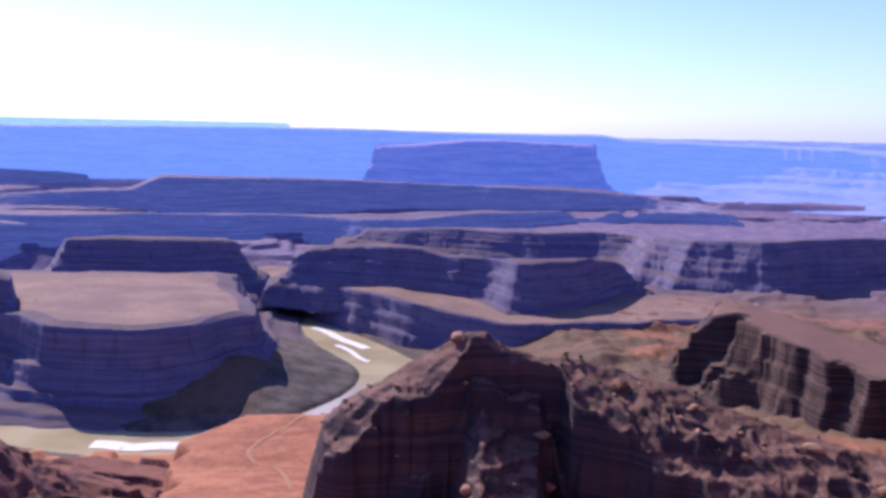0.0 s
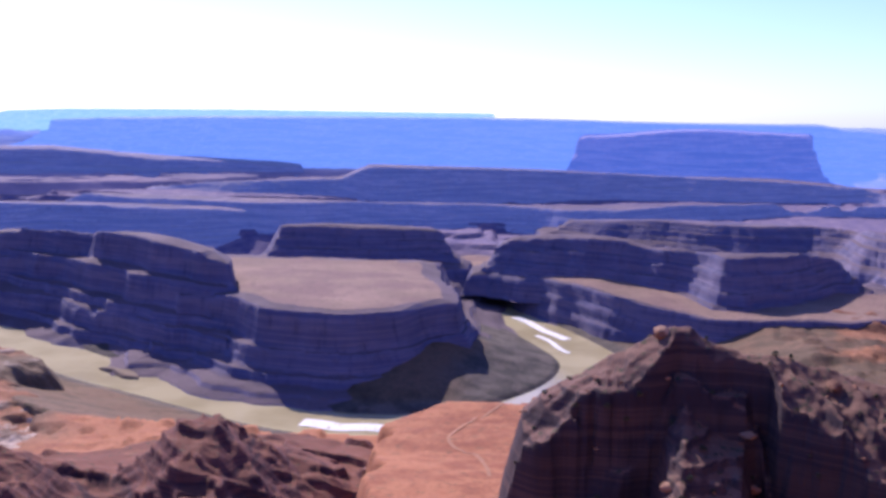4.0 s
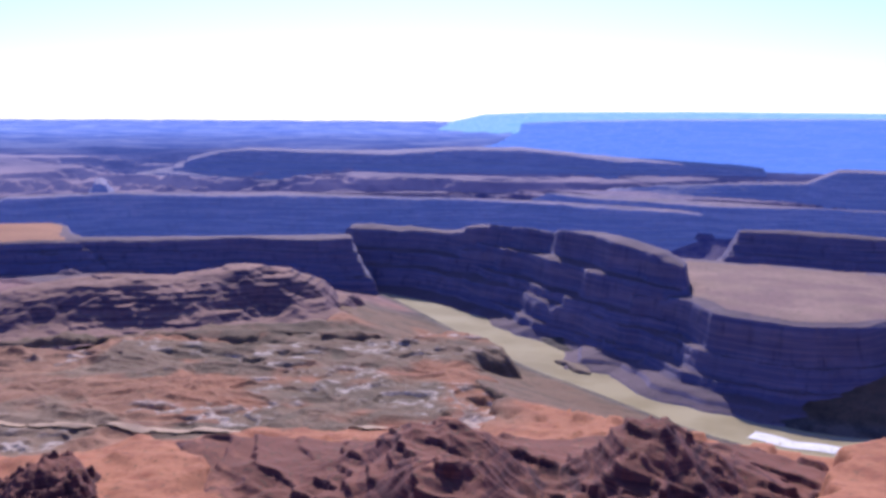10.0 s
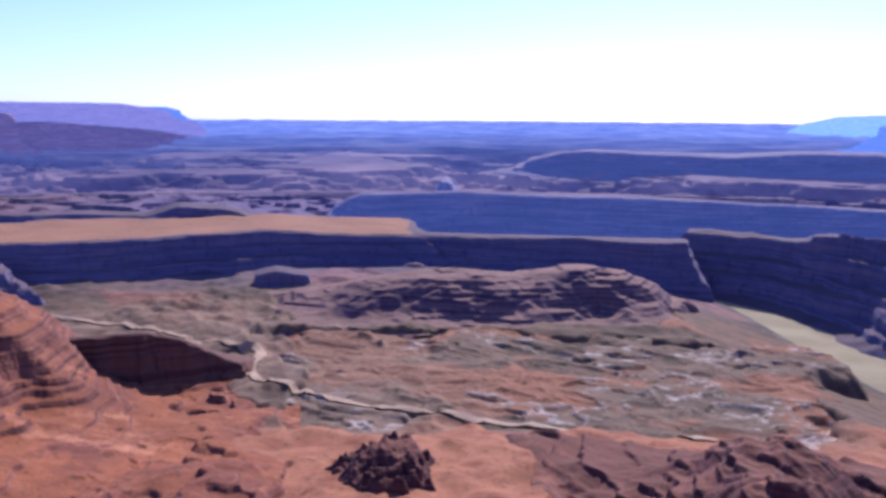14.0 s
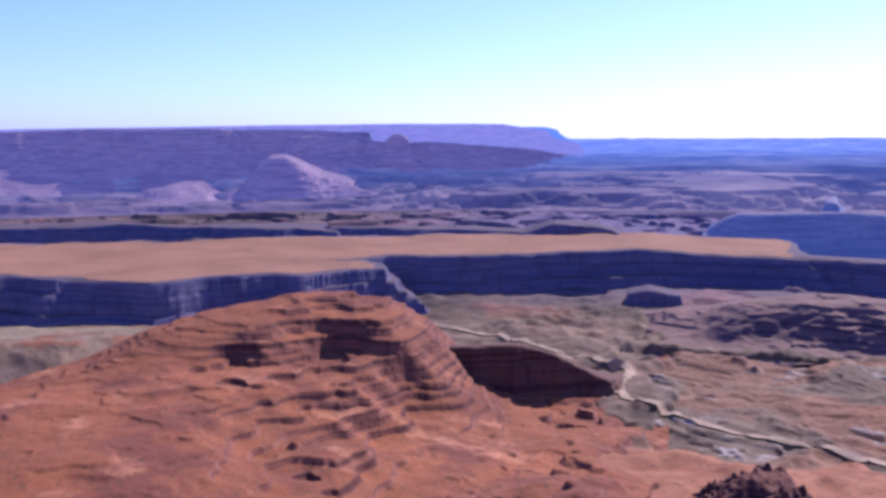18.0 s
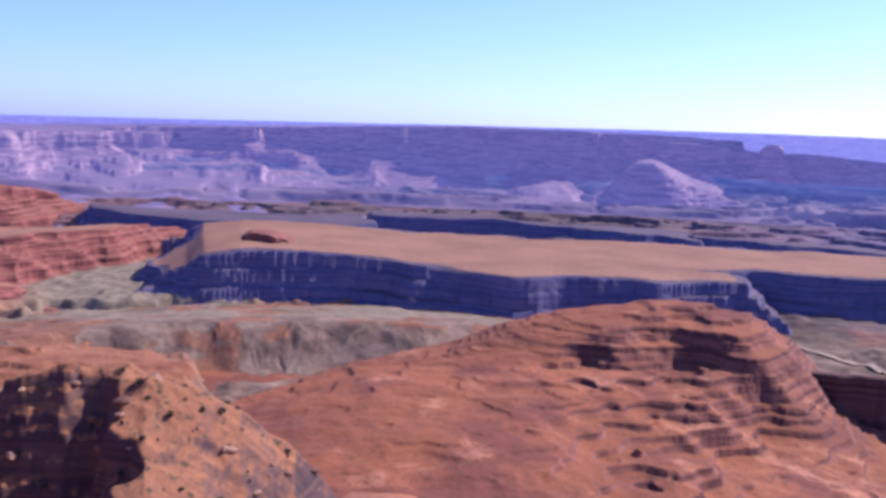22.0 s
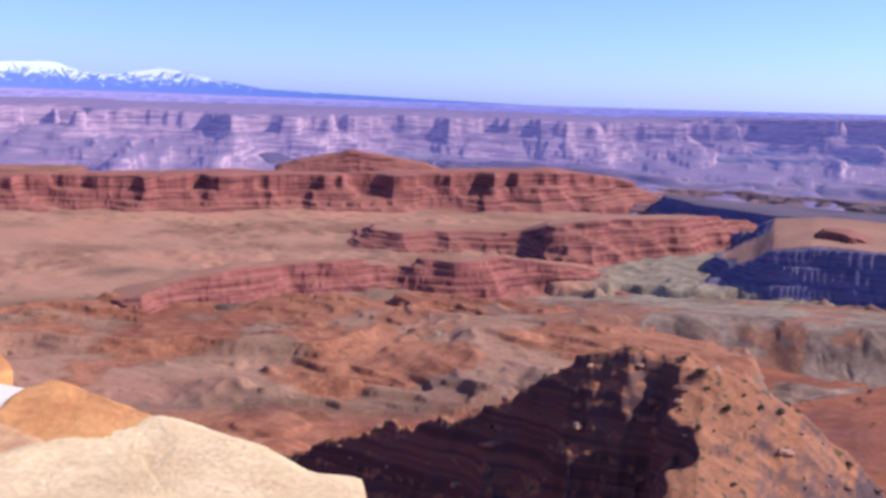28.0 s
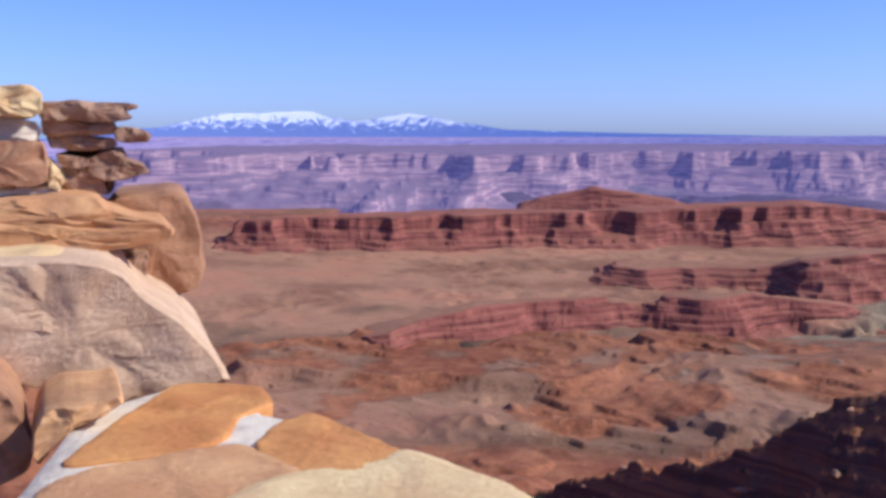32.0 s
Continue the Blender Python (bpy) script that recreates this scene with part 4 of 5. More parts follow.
landform("rock_shelf", "long banded rock shelf across the middle distance", "rock shelf", SLATE_HAZE, 120, 330, 1.2,
         [(-18.9, 5363, 176), (-15.2, 5458, 194), (-9.3, 5193, 188), (-3.2, 4835, 190), (2.8, 4666, 188), (7.3, 4558, 202), (11.7, 4483, 208), (15.9, 4568, 214), (19.9, 4817, 204), (24.0, 5200, 190), (28.0, 5600, 180)], "steps", bays=(90, 500), top=MAUVE_HAZE, fall=0.9, seed=80)
landform("mesa", "long low table mesa, hazy violet blue", "mesa", SLATE_HAZE, 120, 430, 1.5,
         [(-17.4, 5841, 160), (-13.7, 6307, 200), (-9.2, 6121, 242), (-3.2, 5862, 258), (2.85, 5757, 286), (8.8, 5792, 296), (12.1, 5797, 304), (13.6, 5879, 222), (17.2, 5991, 198), (19.8, 6032, 180), (24.0, 6300, 165)], "steps", bays=(120, 600), top=MAUVE_HAZE, fall=0.6, seed=87)
landform("mesa", "tall flat-topped mesa, dark blue with haze", "mesa", FAR_DIM, 140, 900, 0.7,
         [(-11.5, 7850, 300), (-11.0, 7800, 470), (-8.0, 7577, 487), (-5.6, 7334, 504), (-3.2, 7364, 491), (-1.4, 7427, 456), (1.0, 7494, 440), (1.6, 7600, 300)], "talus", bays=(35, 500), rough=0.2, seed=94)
landform("butte", "row of dark ragged violet buttes", "butte", PLUM_HAZE, 105, 420, 0.8,
         [(59.8, 3990, 170), (61.0, 4050, 215), (62.3, 4110, 232), (64.2, 4140, 240), (65.8, 4170, 195), (68.5, 4230, 198), (72.3, 4160, 205), (77.0, 4300, 200)], "steps", rough=0.3, bays=(70, 240), fall=0.4, seed=122)
landform("butte", "small dark block at the edge of the plain", "butte", PLUM_HAZE, 100, 100, 0.5,
         [(57.4, 3110, 122), (59.2, 3080, 144), (60.3, 3090, 129)], "cliff", seed=129)
landform("butte", "small dark cone butte far out on the plain", "butte", SLATE_HAZE, 110, 300, 0.7,
         [(49.7, 6500, 150), (50.1, 6500, 182), (50.5, 6500, 170)], "talus", bays=(20, 300), seed=136)
landform("mesa", "broad tan-topped mesa with a dark shaded wall", "mesa", PLUM_HAZE, 95, 950, 1.1,
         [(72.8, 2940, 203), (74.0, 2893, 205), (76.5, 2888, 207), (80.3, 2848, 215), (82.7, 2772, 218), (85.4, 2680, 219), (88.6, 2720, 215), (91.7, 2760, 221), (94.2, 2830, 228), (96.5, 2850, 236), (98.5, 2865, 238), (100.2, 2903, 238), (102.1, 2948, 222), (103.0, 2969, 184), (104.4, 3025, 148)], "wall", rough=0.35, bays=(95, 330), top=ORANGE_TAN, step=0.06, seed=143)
landform("mesa", "plum layered wall edging the tan plain", "mesa", PLUM_HAZE, 90, 700, 1.2,
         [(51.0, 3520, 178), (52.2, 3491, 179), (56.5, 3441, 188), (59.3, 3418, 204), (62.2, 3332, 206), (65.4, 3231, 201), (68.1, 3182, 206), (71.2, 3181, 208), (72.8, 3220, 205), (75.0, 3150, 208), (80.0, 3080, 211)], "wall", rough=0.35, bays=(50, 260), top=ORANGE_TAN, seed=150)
landform("rock_outcrop", "ragged red rocks on the tan plain", "rock outcrop", RED, 213, 130, 0.6,
         [(95.6, 3300, 220), (97.6, 3251, 239), (98.5, 3264, 257), (99.7, 3259, 262), (100.4, 3248, 225)], "crag", rough=0.8, bays=(30, 60), seed=157)
landform("rock_shelf", "broken dark red ledges behind the plain", "rock shelf", PLUM_HAZE, 115, 420, 1.0,
         [(76.0, 4250, 200), (80.4, 4370, 204), (84.0, 4450, 192), (87.0, 4730, 196), (91.0, 4900, 182), (93.6, 5080, 170)], "steps", rough=0.4, bays=(80, 260), fall=0.4, seed=164)
landform("rock_shelf", "long dark canyon wall behind the red rocks", "rock shelf", PLUM_HAZE, 110, 420, 0.9,
         [(93.0, 4500, 190), (96.0, 4300, 186), (100.0, 4480, 172), (104.0, 4800, 165), (108.0, 5300, 160)], "wall", bays=(50, 300), fall=0.3, seed=167)
landform("mesa", "great far red cliff, violet with haze, over long talus", "mesa", FAR, 110, 3600, 2.8,
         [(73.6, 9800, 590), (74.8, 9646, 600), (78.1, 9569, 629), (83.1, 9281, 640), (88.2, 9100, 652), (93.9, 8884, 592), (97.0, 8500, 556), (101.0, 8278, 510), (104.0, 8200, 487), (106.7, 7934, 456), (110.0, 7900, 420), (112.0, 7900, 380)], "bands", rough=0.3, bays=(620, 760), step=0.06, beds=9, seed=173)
landform("plateau", "long plateau on the skyline, lavender with haze", "plateau", FAR_HAZE, 250, 2500, 1.5,
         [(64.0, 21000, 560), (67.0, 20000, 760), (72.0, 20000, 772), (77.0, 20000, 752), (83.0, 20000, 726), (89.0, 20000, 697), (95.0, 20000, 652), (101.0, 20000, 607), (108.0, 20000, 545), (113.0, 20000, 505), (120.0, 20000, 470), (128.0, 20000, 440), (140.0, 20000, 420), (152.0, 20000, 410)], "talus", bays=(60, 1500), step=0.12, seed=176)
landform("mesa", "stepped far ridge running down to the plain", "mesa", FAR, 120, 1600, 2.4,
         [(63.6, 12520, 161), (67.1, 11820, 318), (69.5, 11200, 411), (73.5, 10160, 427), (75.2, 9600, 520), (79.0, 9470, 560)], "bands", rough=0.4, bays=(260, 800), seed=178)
landform("butte", "slender far rock monument", "butte", FAR, 330, 400, 0.25,
         [(71.9, 11400, 470), (72.2, 11400, 560), (72.8, 11400, 575), (73.2, 11400, 470)], "cliff", bays=(12, 200), step=0.04, seed=185)
landform("butte", "pyramid-shaped far hill with a shaded side", "butte", FAR, 120, 700, 1.2,
         [(74.6, 8310, 155), (76.6, 7900, 250), (78.4, 7700, 400), (79.3, 7670, 400), (80.9, 7780, 159)], "hill", bays=(90, 500), seed=192)
landform("mesa", "plateau on the skyline, pale blue with haze", "mesa", FAR_BLUE, 150, 2000, 2.5,
         [(63.5, 36950, 522), (64.7, 37100, 760), (70.0, 37980, 800), (75.2, 39190, 770)], "talus", bays=(60, 2000), seed=199)
landform("escarpment", "long red escarpment with gullied cliffs", "escarpment", RED, 100, 480, 2,
         [(108.6, 6040, 145), (111.2, 5491, 216), (113.9, 5090, 256), (118.1, 4831, 249), (121.7, 4676, 240), (124.7, 4535, 238), (129.0, 4532, 233), (135.2, 4404, 229), (139.4, 4360, 225), (143.2, 4357, 208), (144.8, 4378, 135)], "bands", rough=0.5, bays=(85, 260), step=0.055, seed=206)
landform("hill", "low red hill with a small knob", "hill", RED, 170, 300, 1.5,
         [(119.9, 6140, 198), (122.6, 6071, 245), (123.9, 6071, 262), (124.2, 6071, 278), (124.6, 6071, 278), (124.9, 6080, 258), (125.4, 6084, 250), (127.8, 6015, 195)], "hill", bays=(15, 200), seed=213)
landform("rock_terrace", "red layered rock terrace at the plain's edge", "rock terrace", RED, 92, 240, 1.7,
         [(111.0, 3000, 120), (112.2, 2936, 140), (115.5, 2817, 163), (116.0, 2753, 176), (119.8, 2715, 173), (124.0, 2648, 174), (127.7, 2578, 170), (130.7, 2495, 172), (133.1, 2434, 156), (135.2, 2368, 140), (137.5, 2405, 115)], "steps", rough=0.45, bays=(60, 200), step=0.055, fall=0.25, top=ORANGE_TAN, seed=220)
landform("rock_terrace", "stepped red terraces above the dry valley", "rock terrace", RED, 100, 400, 2.4,
         [(100.8, 4785, 135), (102.7, 4190, 176), (106.8, 3580, 208), (111.1, 3287, 217), (113.8, 3294, 197), (115.0, 3340, 165), (116.3, 3400, 153), (119.2, 3417, 153), (123.2, 3411, 149), (124.7, 3463, 128)], "steps", rough=0.4, bays=(80, 260), step=0.055, fall=0.2, top=ORANGE_TAN, seed=227)
landform("mesa", "far red cliff with a dark shaded face", "mesa", FAR, 110, 3400, 2.6,
         [(104.0, 8900, 420), (108.5, 8300, 440), (112.0, 8000, 446), (115.8, 7600, 446), (117.9, 7300, 436), (121.8, 7116, 436), (126.3, 6947, 426), (132.2, 6704, 416), (136.6, 6430, 413), (143.0, 6227, 405), (146.0, 6240, 380), (150.0, 6400, 370)], "bands", rough=0.3, bays=(520, 700), step=0.06, beds=9, seed=241)

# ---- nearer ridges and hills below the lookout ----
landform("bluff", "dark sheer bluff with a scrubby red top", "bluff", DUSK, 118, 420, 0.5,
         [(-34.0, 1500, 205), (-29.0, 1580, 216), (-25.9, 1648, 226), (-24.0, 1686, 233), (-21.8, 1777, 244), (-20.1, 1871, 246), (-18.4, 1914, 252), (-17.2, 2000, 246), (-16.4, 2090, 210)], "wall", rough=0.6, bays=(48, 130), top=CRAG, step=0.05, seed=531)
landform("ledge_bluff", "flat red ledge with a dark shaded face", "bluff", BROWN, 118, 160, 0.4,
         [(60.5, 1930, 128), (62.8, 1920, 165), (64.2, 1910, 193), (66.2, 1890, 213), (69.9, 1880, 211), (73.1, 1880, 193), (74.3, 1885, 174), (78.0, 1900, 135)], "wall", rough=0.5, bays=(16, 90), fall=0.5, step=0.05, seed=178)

landform("island", "low brown gravel island in the river", "island", GREY, 2, 60, 3.0, [(24.3, 2440, 4), (25.0, 2455, 8), (25.8, 2500, 9), (26.6, 2560, 4)], "swell", bays=(8, 60), step=0.05, seed=395)

# ---- snow mountains on the skyline, part of the backdrop ----
def snow_material():
    n = Nodes("hazed snowy mountain rock")
    p = n.attr("place", "Vector")
    s = n.tree.nodes.new("ShaderNodeSeparateXYZ")
    n.tree.links.new(p, s.inputs[0])
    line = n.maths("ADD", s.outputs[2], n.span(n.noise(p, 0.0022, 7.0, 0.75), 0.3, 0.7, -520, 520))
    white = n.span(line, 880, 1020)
    # Emission imitates blue haze over the rock and lightens the snow.
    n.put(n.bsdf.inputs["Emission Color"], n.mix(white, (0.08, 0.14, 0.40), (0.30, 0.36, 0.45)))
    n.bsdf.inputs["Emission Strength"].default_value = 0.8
    return n.done(n.mix(white, (0.16, 0.20, 0.34), (0.85, 0.88, 0.95)))


landform("mountain", "far snow-covered mountain range, its foot blue with haze", "mountain", snow_material(), 200, 2600, 0.8,
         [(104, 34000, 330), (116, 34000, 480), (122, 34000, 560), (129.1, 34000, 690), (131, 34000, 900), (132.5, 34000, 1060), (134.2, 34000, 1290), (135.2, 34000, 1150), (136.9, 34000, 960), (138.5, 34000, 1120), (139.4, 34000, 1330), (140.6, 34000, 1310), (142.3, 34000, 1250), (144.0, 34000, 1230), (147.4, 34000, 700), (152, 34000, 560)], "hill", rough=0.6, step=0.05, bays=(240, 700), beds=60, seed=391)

# ---- the lookout: parapet and stone pier ----
def stone_material(name, base, dark, vein=0.5):
    n = Nodes(name)
    c = n.tree.nodes.new("ShaderNodeTexCoord").outputs["Object"]
    grain, blot = n.noise(c, 60.0, 6.0, 0.7), n.noise(c, 6.0, 5.0, 0.6)
    lam = n.noise(n.scaled(c, (3, 3, 26)), 1.0, 4.0, 0.6)
    col = n.mix(n.span(blot, 0.40, 0.62), dark, base)
    col = n.mix(n.span(lam, 0.58, 0.72, 0, vein), col, tuple(0.55 * v for v in dark))
    col = n.mix(0.5, col, n.ramp(grain, [(0.3, (0.36, 0.35, 0.34)), (0.7, (0.64, 0.63, 0.62))]), "OVERLAY")
    n.bump(n.maths("ADD", n.maths("MULTIPLY", lam, 1.2), grain), 0.008, 0.7)
    return n.done(col, 0.88)


CREAM = stone_material("cream sandstone", (0.78, 0.57, 0.28), (0.66, 0.44, 0.21), 0.2)
PEACH = stone_material("peach sandstone", (0.66, 0.37, 0.165), (0.54, 0.27, 0.12), 0.35)
RUST = stone_material("rust-brown sandstone", (0.47, 0.25, 0.13), (0.34, 0.17, 0.09), 0.35)
AMBER = stone_material("amber flagstone", (0.66, 0.31, 0.10), (0.54, 0.22, 0.07), 0.2)
TAWNY = stone_material("tawny weathered sandstone", (0.42, 0.26, 0.16), (0.28, 0.16, 0.10), 0.6)
# Dark colour for the shade seen between the pier's slabs.
SHADE = stone_material("deep brown gap shade", (0.20, 0.10, 0.06), (0.12, 0.06, 0.04), 0.5)
SAND = stone_material("pinkish tan sandstone", (0.68, 0.47, 0.29), (0.56, 0.37, 0.22), 0.3)
MORTAR = stone_material("white lime mortar", (0.80, 0.70, 0.52), (0.58, 0.49, 0.37), 0.1)


def rounded(outline, count):
    """The outline with its corners eased, as count points at even steps."""
    p = np.array(outline, float)
    for _ in range(2):
        q = np.roll(p, -1, 0)
        p = np.stack([0.88 * p + 0.12 * q, 0.12 * p + 0.88 * q], 1).reshape(-1, 2)
    closed = np.vstack([p, p[:1]])
    s = np.concatenate([[0], np.cumsum(np.linalg.norm(np.diff(closed, axis=0), axis=1))])
    at = np.linspace(0, s[-1], count, endpoint=False)
    return np.stack([np.interp(at, s, closed[:, 0]), np.interp(at, s, closed[:, 1])], -1)


def stone_mesh(name, ring, across, up, out, origin, thick, bulge, material, seed, wear=0.012, count=64):
    """A worn stone: a face of that ring, swollen towards out, and a body of that thickness behind it."""
    mid = ring.mean(0)
    layers = [(0.0, 1.0)] + [(f, 1.0) for f in (0.3, 0.55, 0.75, 0.88, 0.96)] + [(1.0, 0.55), (1.005, 0.0), (1.0, -0.5), (0.99, -1.0), (0.6, -1.02), (0.0, -1.02)]
    size = np.linalg.norm(ring - mid, axis=1).mean()
    bm = bmesh.new()
    rows = []
    for f, w in layers:
        row = []
        for a, b in (ring - mid) * f + mid if f else [mid]:
            depth = (bulge * size * 0.22 * (1 - f * f) + min(0.03, thick * 0.12) * w) if w >= 0 else w * thick
            v = origin + across * a + up * b + out * depth
            n = noise.fractal(v * (2.2 / max(size, 0.12)) + Vector((seed * 3.1, 0, seed)), 0.9, 2.0, 5)
            v = v + out * n * wear * (1.6 if w > 0 else 0.6) + (across * noise.noise(v * 14 + Vector((seed, 0, 0))) + up * noise.noise(v * 14 + Vector((0, seed, 9)))) * wear * 0.7 * min(f, 1)
            row.append(bm.verts.new(v))
        rows.append(row)
    for a, b in zip(rows[:-1], rows[1:]):
        k = max(len(a), len(b))
        for i in range(k):
            j = (i + 1) % k
            if len(a) == 1:
                bm.faces.new((a[0], b[i], b[j]))
            elif len(b) == 1:
                bm.faces.new((a[j], a[i], b[0]))
            else:
                bm.faces.new((a[j], a[i], b[i], b[j]))
    bmesh.ops.recalc_face_normals(bm, faces=bm.faces)
    me = bpy.data.meshes.new(name)
    bm.to_mesh(me)
    bm.free()
    me.materials.append(material)
    me.polygons.foreach_set("use_smooth", [True] * len(me.polygons))
    me.set_sharp_from_angle(angle=radians(38))
    return new(name, me)


def child(ob, parent):
    ob.parent = parent
    ob.matrix_parent_inverse = parent.matrix_basis.inverted()
    return ob


LOOKOUT_STONES = [
    ("stone", CREAM, 3.3, 0.5, 0.5, [(157.15, 1.98), (155.39, 2.21), (153.32, 2.25), (152.81, 1.84), (152.79, 0.95), (153.38, 0.61), (157.21, 0.76)]),
    ("mortar", MORTAR, 3.38, 0.5, 0.3, [(157.2, 0.82), (153.9, 0.6), (153.13, 0.33), (152.82, -0.06), (153.05, -0.57), (157.27, -0.68)]),
    ("stone", RUST, 3.32, 0.5, 0.4, [(157.26, -0.57), (154.46, -0.46), (152.84, -0.51), (152.61, -1.58), (152.7, -2.66), (155.07, -2.79), (157.35, -2.75)]),
    ("stone", CREAM, 3.34, 0.3, 0.5, [(152.65, -1.36), (152.19, -1.81), (151.83, -2.5), (152.03, -2.87), (152.65, -2.77)]),
    ("mortar", MORTAR, 3.36, 0.4, 0.4, [(157.35, -2.7), (153.5, -2.82), (152.16, -2.58), (151.91, -3.3), (152.47, -3.91), (155.11, -3.91), (157.39, -3.74)]),
    ("slab", TAWNY, 3.36, 0.5, 0.25, [(153.09, 1.39), (151.76, 1.52), (149.87, 1.43), (148.32, 1.39), (148.22, 1.22), (148.91, 1.1), (148.45, 0.76), (149.21, 0.46), (151.25, 0.51), (152.91, 0.55)]),
    ("slab", TAWNY, 3.4, 0.5, 0.3, [(152.9, 0.72), (150.98, 0.62), (149.48, 0.58), (149.24, 0.12), (149.64, -0.22), (151.82, -0.29), (152.83, -0.23)]),
    ("slab", TAWNY, 3.4, 0.4, 0.4, [(149.49, 0.06), (148.94, 0.18), (147.91, 0.07), (147.55, -0.16), (147.76, -0.57), (148.6, -0.68), (149.32, -0.51)]),
    ("slab", TAWNY, 3.42, 0.4, 0.3, [(152.61, -0.18), (151.01, -0.23), (149.51, -0.34), (149.27, -0.74), (150.48, -0.97), (151.57, -1.02), (152.43, -0.91)]),
    ("slab", TAWNY, 3.4, 0.4, 0.3, [(152.17, -1.19), (151.31, -1.25), (150.61, -1.43), (150.62, -1.77), (151.6, -1.88), (152.13, -1.76)]),
    ("slab", TAWNY, 3.42, 0.4, 0.3, [(150.83, -1.54), (149.94, -0.97), (149.05, -0.86), (148.79, -1.49), (147.79, -1.9), (147.69, -2.19), (148.59, -2.42), (149.82, -2.52), (150.63, -2.23)]),
    ("slab", TAWNY, 3.44, 0.4, 0.3, [(152.03, -1.76), (151.06, -1.88), (150.03, -2.23), (149.94, -3.1), (151.1, -3.14), (151.9, -2.95)]),
    # dark sheet set back behind the slabs as shade in their gaps
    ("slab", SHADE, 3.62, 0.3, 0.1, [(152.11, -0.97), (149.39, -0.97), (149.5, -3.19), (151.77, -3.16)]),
    ("ledge", PEACH, 3.15, 0.6, 0.3, [(157.39, -3.63), (153.52, -3.32), (151.91, -3.18), (150.28, -3.32), (149.86, -3.96), (148.36, -4.45), (146.79, -4.77), (146.62, -5.07), (148.39, -5.27), (151.43, -5.02), (157.43, -4.67)]),
    ("ledge", PEACH, 3.12, 0.6, 0.25, [(157.43, -4.51), (151.96, -4.78), (148.66, -5.09), (146.62, -4.95), (146.45, -5.19), (147.09, -5.65), (148.06, -5.86), (150.09, -6.1), (152.82, -6.12), (157.49, -5.99)]),
    ("block", RUST, 3.55, 0.8, 0.35, [(150.01, -3.5), (148.62, -3.35), (146.92, -3.19), (145.92, -3.32), (145.45, -4.27), (145.13, -5.45), (145.21, -6.34), (145.05, -7.05), (145.3, -8.17), (146.47, -8.37), (147.35, -9.07), (147.98, -9.25), (149.03, -8.28), (149.44, -7.82)]),
    ("block", TAWNY, 3.42, 0.3, 0.3, [(149.43, -6.58), (148.69, -6.25), (147.9, -6.27), (148.0, -7.96), (148.74, -8.11), (149.41, -7.91)]),
    ("lip", CREAM, 2.92, 0.4, 0.6, [(157.5, -6.27), (155.19, -6.09), (153.61, -5.98), (152.27, -6.05), (150.92, -6.42), (150.05, -6.73), (150.22, -6.9), (151.48, -6.63), (153.62, -6.26), (155.21, -6.48), (157.52, -6.59)]),
    ("boulder", SAND, 2.8, 0.9, 0.1, [(157.5, -6.27), (154.68, -6.39), (152.29, -6.43), (150.1, -6.67), (149.17, -7.4), (148.13, -8.66), (146.21, -9.9), (145.01, -11.12), (144.21, -12.27), (143.81, -13.05), (146.0, -13.64), (148.9, -13.71), (151.44, -13.93), (153.85, -12.56), (157.72, -11.41)]),
    ("slab", SAND, 2.785, 0.1, 0.03, [(157.51, -6.37), (152.57, -6.7), (150.39, -6.95), (149.25, -8.27), (148.17, -10.05), (147.74, -11.0), (147.92, -11.46), (148.5, -11.83), (150.51, -11.03), (152.42, -10.29), (154.28, -9.84), (157.64, -9.5)]),
    ("stone", PEACH, 2.35, 0.3, 0.5, [(153.98, -15.88), (153.77, -14.74), (153.36, -14.0), (152.26, -13.64), (150.59, -13.71), (149.52, -13.5), (149.3, -13.8), (150.9, -14.48), (152.03, -14.95), (153.16, -15.96), (153.45, -16.48)]),
    ("stone", RUST, 2.45, 0.4, 0.5, [(157.52, -12.52), (155.95, -11.97), (154.93, -12.75), (154.28, -13.92), (153.89, -15.06), (154.01, -16.7), (155.9, -17.3), (157.7, -16.55)]),
]

pier = tagged(new("stone_pier"), "rough pier of stacked sandstone slabs bedded in white mortar", "stone pier")
pier.location = (-1.6, -2.9, 598.3)
for k, (kind, material, dist, thick, bulge, outline) in enumerate(LOOKOUT_STONES):
    a = radians(np.mean([p[0] for p in outline]))
    ring = rounded([(-dist * math.sin(radians(p[0]) - a) / math.cos(radians(p[0]) - a), dist * math.tan(radians(p[1])) / math.cos(radians(p[0]) - a)) for p in outline], 72)
    across, out = Vector((math.cos(a), math.sin(a), 0)), Vector((math.sin(a), -math.cos(a), 0))
    child(stone_mesh(kind, ring, across, Vector((0, 0, 1)), out, -out * dist + Vector((0, 0, EYE)), thick, bulge, material, k + 1), pier)

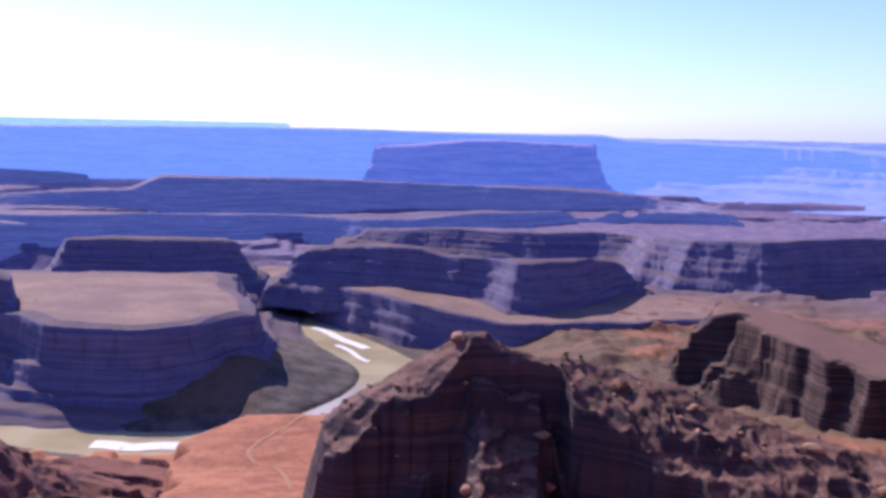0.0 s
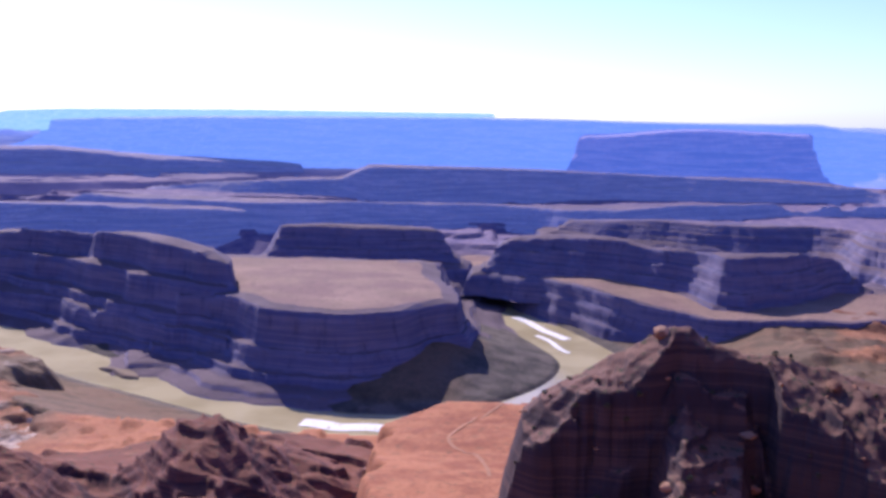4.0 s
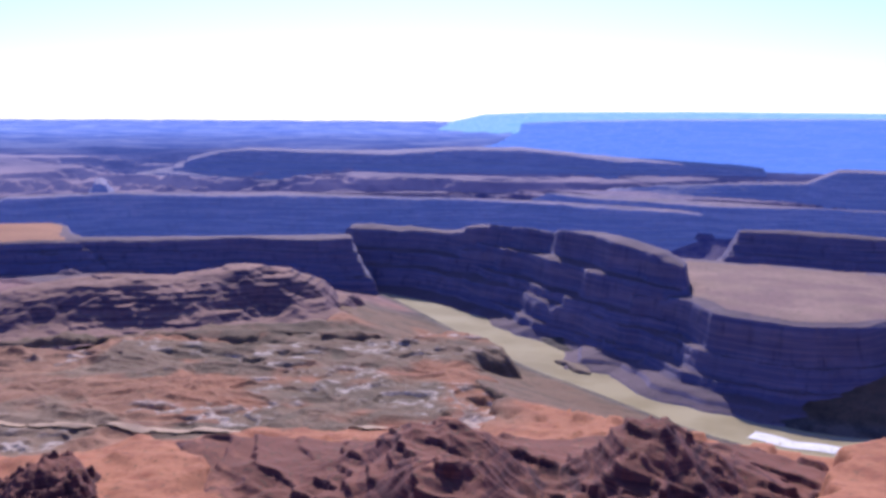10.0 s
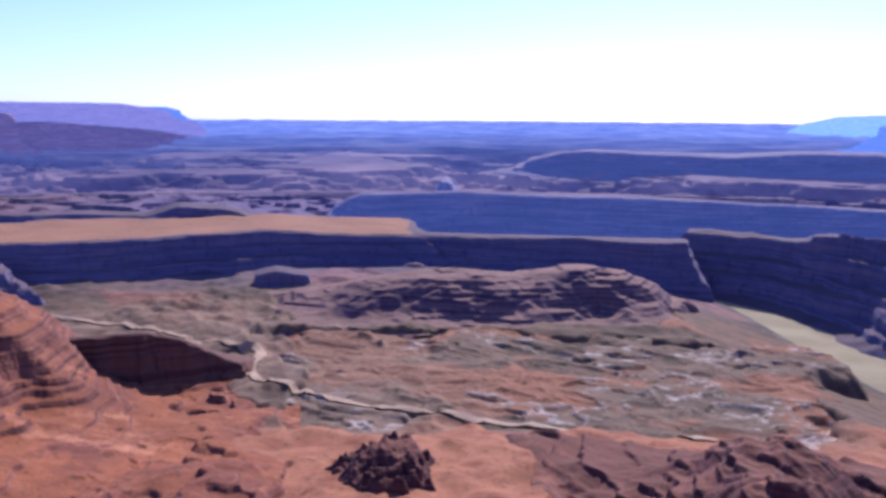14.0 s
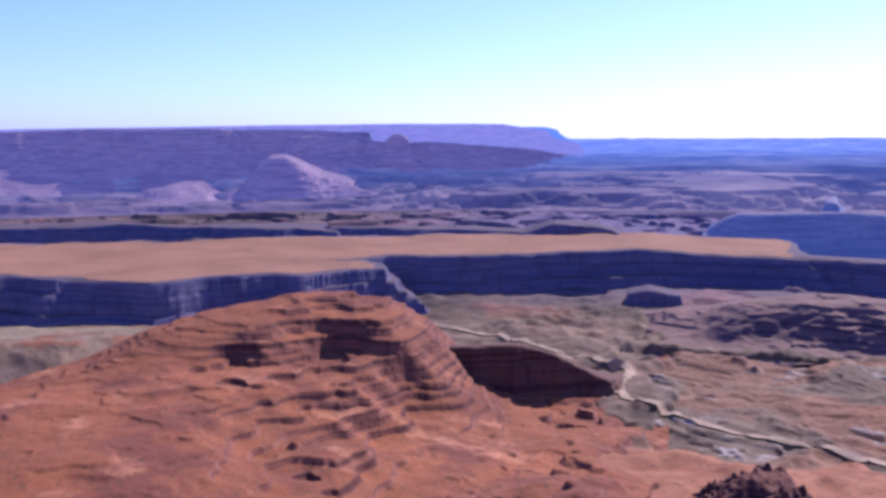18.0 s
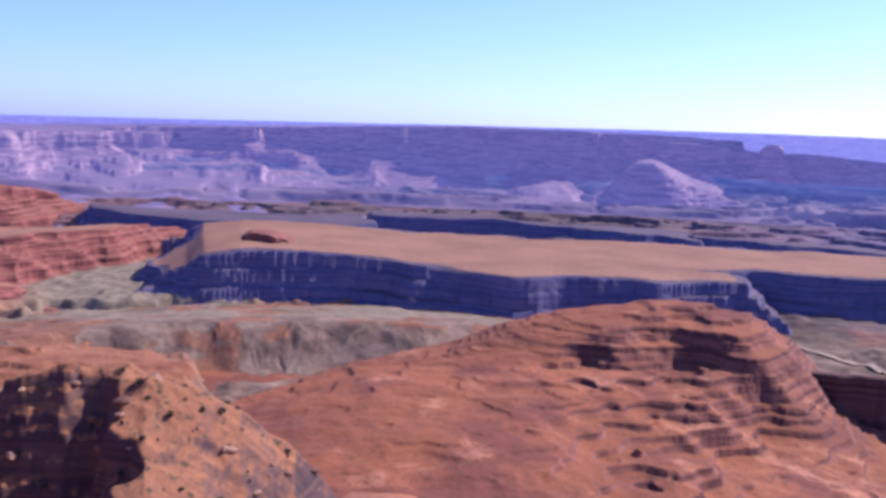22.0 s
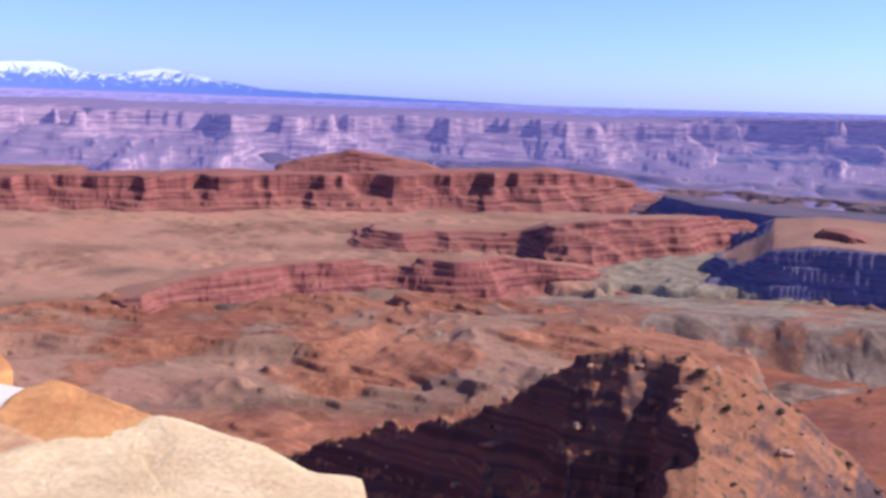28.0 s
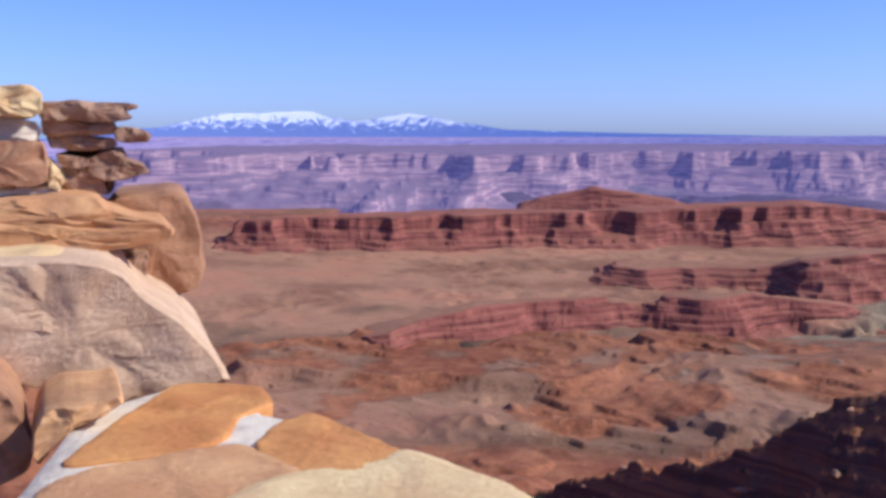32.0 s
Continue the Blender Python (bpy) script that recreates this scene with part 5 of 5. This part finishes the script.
WALL_TOP = EYE - 0.62
parapet = tagged(new("parapet"), "low parapet wall capped with orange flagstones in white mortar", "wall")
parapet.location = (-1.2, -1.5, 598.3)
X, Y, Z = Vector((1, 0, 0)), Vector((0, 1, 0)), Vector((0, 0, 1))
for k, (kind, material, ring, drop, thick) in enumerate([
        ("mortar_bed", MORTAR, [(-1.48, -2.24), (-1.54, -2.04), (-1.46, -1.9), (-1.48, -1.76), (-1.415, -1.42), (-1.38, -1.15), (-1.35, -1.0), (-1.0, -0.88), (-0.78, -1.70), (-1.0, -1.95), (-1.2, -2.2)], 0.024, 0.12),
        ("wall_body", TAWNY, [(-1.44, -2.18), (-1.49, -2.02), (-1.42, -1.7), (-1.37, -1.42), (-1.33, -1.0), (-1.0, -0.93), (-0.84, -1.68), (-1.1, -2.1)], 0.16, 0.95),
        ("flagstone", AMBER, [(-1.45, -2.19), (-1.56, -2.06), (-1.48, -1.91), (-1.39, -1.9), (-1.28, -1.79), (-1.18, -1.77), (-1.0, -1.85), (-1.12, -1.95), (-1.27, -2.07)], 0.006, 0.06),
        ("flagstone", AMBER, [(-1.39, -1.73), (-1.5, -1.76), (-1.43, -1.42), (-1.36, -1.39), (-1.27, -1.46), (-1.24, -1.54), (-1.29, -1.66)], 0.006, 0.06),
        ("flagstone", PEACH, [(-0.9, -1.72), (-0.98, -1.75), (-1.15, -1.72), (-1.24, -1.67), (-1.22, -1.56), (-1.21, -1.49), (-1.07, -1.45), (-0.95, -1.45), (-0.84, -1.66)], 0.006, 0.06),
        ("flagstone", CREAM, [(-1.0, -1.39), (-1.24, -1.44), (-1.36, -1.38), (-1.44, -1.40), (-1.42, -1.18), (-1.37, -1.04), (-1.395, -0.98), (-1.3, -0.9), (-0.98, -0.95)], 0.004, 0.06)]):
    ring = np.array(ring)
    ring = rounded((ring - ring.mean(0)) * (1.2 if kind == "flagstone" else 1.0) + ring.mean(0), 80)
    child(stone_mesh(kind, ring, X, Y, Z, Vector((0, 0, WALL_TOP - drop)), thick, 0.02 if kind == "flagstone" else 0.0, material, k + 40, 0.002 if kind == "mortar_bed" else 0.004), parapet)

# ---- loose boulders and shrubs on the nearer slopes ----
def boulder_material():
    n = Nodes("boulder sandstone")
    c = n.tree.nodes.new("ShaderNodeTexCoord").outputs["Object"]
    r = n.tree.nodes.new("ShaderNodeObjectInfo").outputs["Random"]
    col = n.ramp(r, [(0.0, (0.16, 0.08, 0.05)), (0.5, (0.30, 0.15, 0.09)), (1.0, (0.42, 0.25, 0.15))])
    return n.done(n.mix(0.5, col, n.ramp(n.noise(c, 3.0, 5.0), [(0.3, (0.3, 0.3, 0.3)), (0.7, (0.7, 0.7, 0.7))]), "OVERLAY"))


def leaf_material():
    n = Nodes("juniper foliage")
    r = n.tree.nodes.new("ShaderNodeNewGeometry").outputs["Random Per Island"]
    return n.done(n.ramp(r, [(0.0, (0.03, 0.035, 0.02)), (1.0, (0.085, 0.085, 0.045))]), 0.8)


BOULDER, LEAF, BARK = boulder_material(), leaf_material(), stone_material("juniper bark", (0.12, 0.09, 0.07), (0.08, 0.06, 0.05))
rng = random.Random(5)


def boulder_mesh(seed):
    bm = bmesh.new()
    bmesh.ops.create_icosphere(bm, subdivisions=2, radius=1)
    for v in bm.verts:
        p = v.co.copy()
        v.co = Vector((p.x * 1.2, p.y, p.z * 0.75)) * (1 + 0.38 * noise.fractal(p * 1.3 + Vector((seed * 7.7, 0, 0)), 1, 2, 3))
        v.co = Vector([round(c * 2.6) / 2.6 * 0.35 + c * 0.65 for c in v.co])
    me = bpy.data.meshes.new("boulder")
    bm.to_mesh(me)
    bm.free()
    me.materials.append(BOULDER)
    return me


def juniper():
    """A squat desert juniper: a forked trunk and a ragged crown of small leaf clumps."""
    bm = bmesh.new()
    for k in range(3):
        m = Matrix.Rotation(rng.uniform(0, 6.3), 4, "Z") @ Matrix.Rotation(0.35 * k, 4, "X")
        bmesh.ops.create_cone(bm, cap_ends=True, segments=6, radius1=0.16 - 0.03 * k, radius2=0.05, depth=1.5, matrix=m @ Matrix.Translation((0, 0, 0.75)))
    trunk = bpy.data.meshes.new("trunk")
    bm.to_mesh(trunk)
    bm.free()
    trunk.materials.append(BARK)
    bm = bmesh.new()
    for k in range(64):
        a, r, h = rng.uniform(0, 6.3), 1.3 * math.sqrt(rng.random()), rng.uniform(0.5, 2.3)
        r *= 1.1 - 0.3 * abs(h - 1.1)
        m = Matrix.Translation((r * math.cos(a), r * math.sin(a), h)) @ Euler((rng.uniform(0, 6), rng.uniform(0, 6), 0)).to_matrix().to_4x4() @ Matrix.Diagonal((rng.uniform(0.2, 0.42), rng.uniform(0.15, 0.3), rng.uniform(0.12, 0.25), 1))
        bmesh.ops.create_icosphere(bm, subdivisions=1, radius=1, matrix=m)
    crown = bpy.data.meshes.new("crown")
    bm.to_mesh(crown)
    bm.free()
    crown.materials.append(LEAF)
    ob = tagged(new("juniper"), "dark squat juniper shrub on a rocky slope", "shrub", "junipers on the slopes")
    for name, me in (("trunk", trunk), ("crown", crown)):
        new(name, me).parent = ob
    return ob


boulders = [boulder_mesh(k) for k in range(6)]


def strewn(land, count, lo, hi, rows, label, cols=(0.0, 1.0)):
    x, y, z, _ = land
    for _ in range(count):
        i, j = rng.randrange(*rows), rng.randrange(int(cols[0] * x.shape[1]), int(cols[1] * x.shape[1]))
        s = lo + (hi - lo) * rng.random() ** 2.5
        ob = new("boulder", boulders[rng.randrange(6)])
        ob.matrix_basis = Matrix.LocRotScale((x[i, j], y[i, j], z[i, j] + 0.25 * s), Euler((0, 0, rng.uniform(0, 6.3))), (s, s * rng.uniform(0.7, 1.1), s * rng.uniform(0.6, 1)))
        tagged(ob, label, "boulder", "boulders on the slopes")


def planted(land, count, rows, first, cols=(0.0, 1.0)):
    x, y, z, _ = land
    for _ in range(count):
        i, j = rng.randrange(*rows), rng.randrange(int(cols[0] * x.shape[1]), int(cols[1] * x.shape[1]))
        s = rng.uniform(0.45, 1.3)
        made = copy_thing(first, pose(x[i, j], y[i, j], z[i, j] - 0.15, 0, 0, rng.uniform(0, 360)))
        made.scale = (s, s, s * rng.uniform(0.7, 1.0))


first = juniper()
x, y, z, _ = butte
first.location = (x[130, 500], y[130, 500], z[130, 500] - 0.1)
strewn(butte, 110, 0.8, 4.2, (40, 170), "brown sandstone boulder lying on the dark butte", (0.3, 0.97))
strewn(ridge, 100, 0.5, 2.4, (30, 170), "orange sandstone boulder lying on the slope", (0.2, 0.37))
strewn(ridge, 88, 0.8, 3.6, (60, 150), "dark sandstone boulder on the shaded ridge", (0.38, 0.8))
planted(butte, 140, (60, 175), first, (0.3, 0.95))
planted(ridge, 60, (30, 150), first, (0.15, 0.40))
planted(ridge, 90, (60, 150), first, (0.37, 0.85))
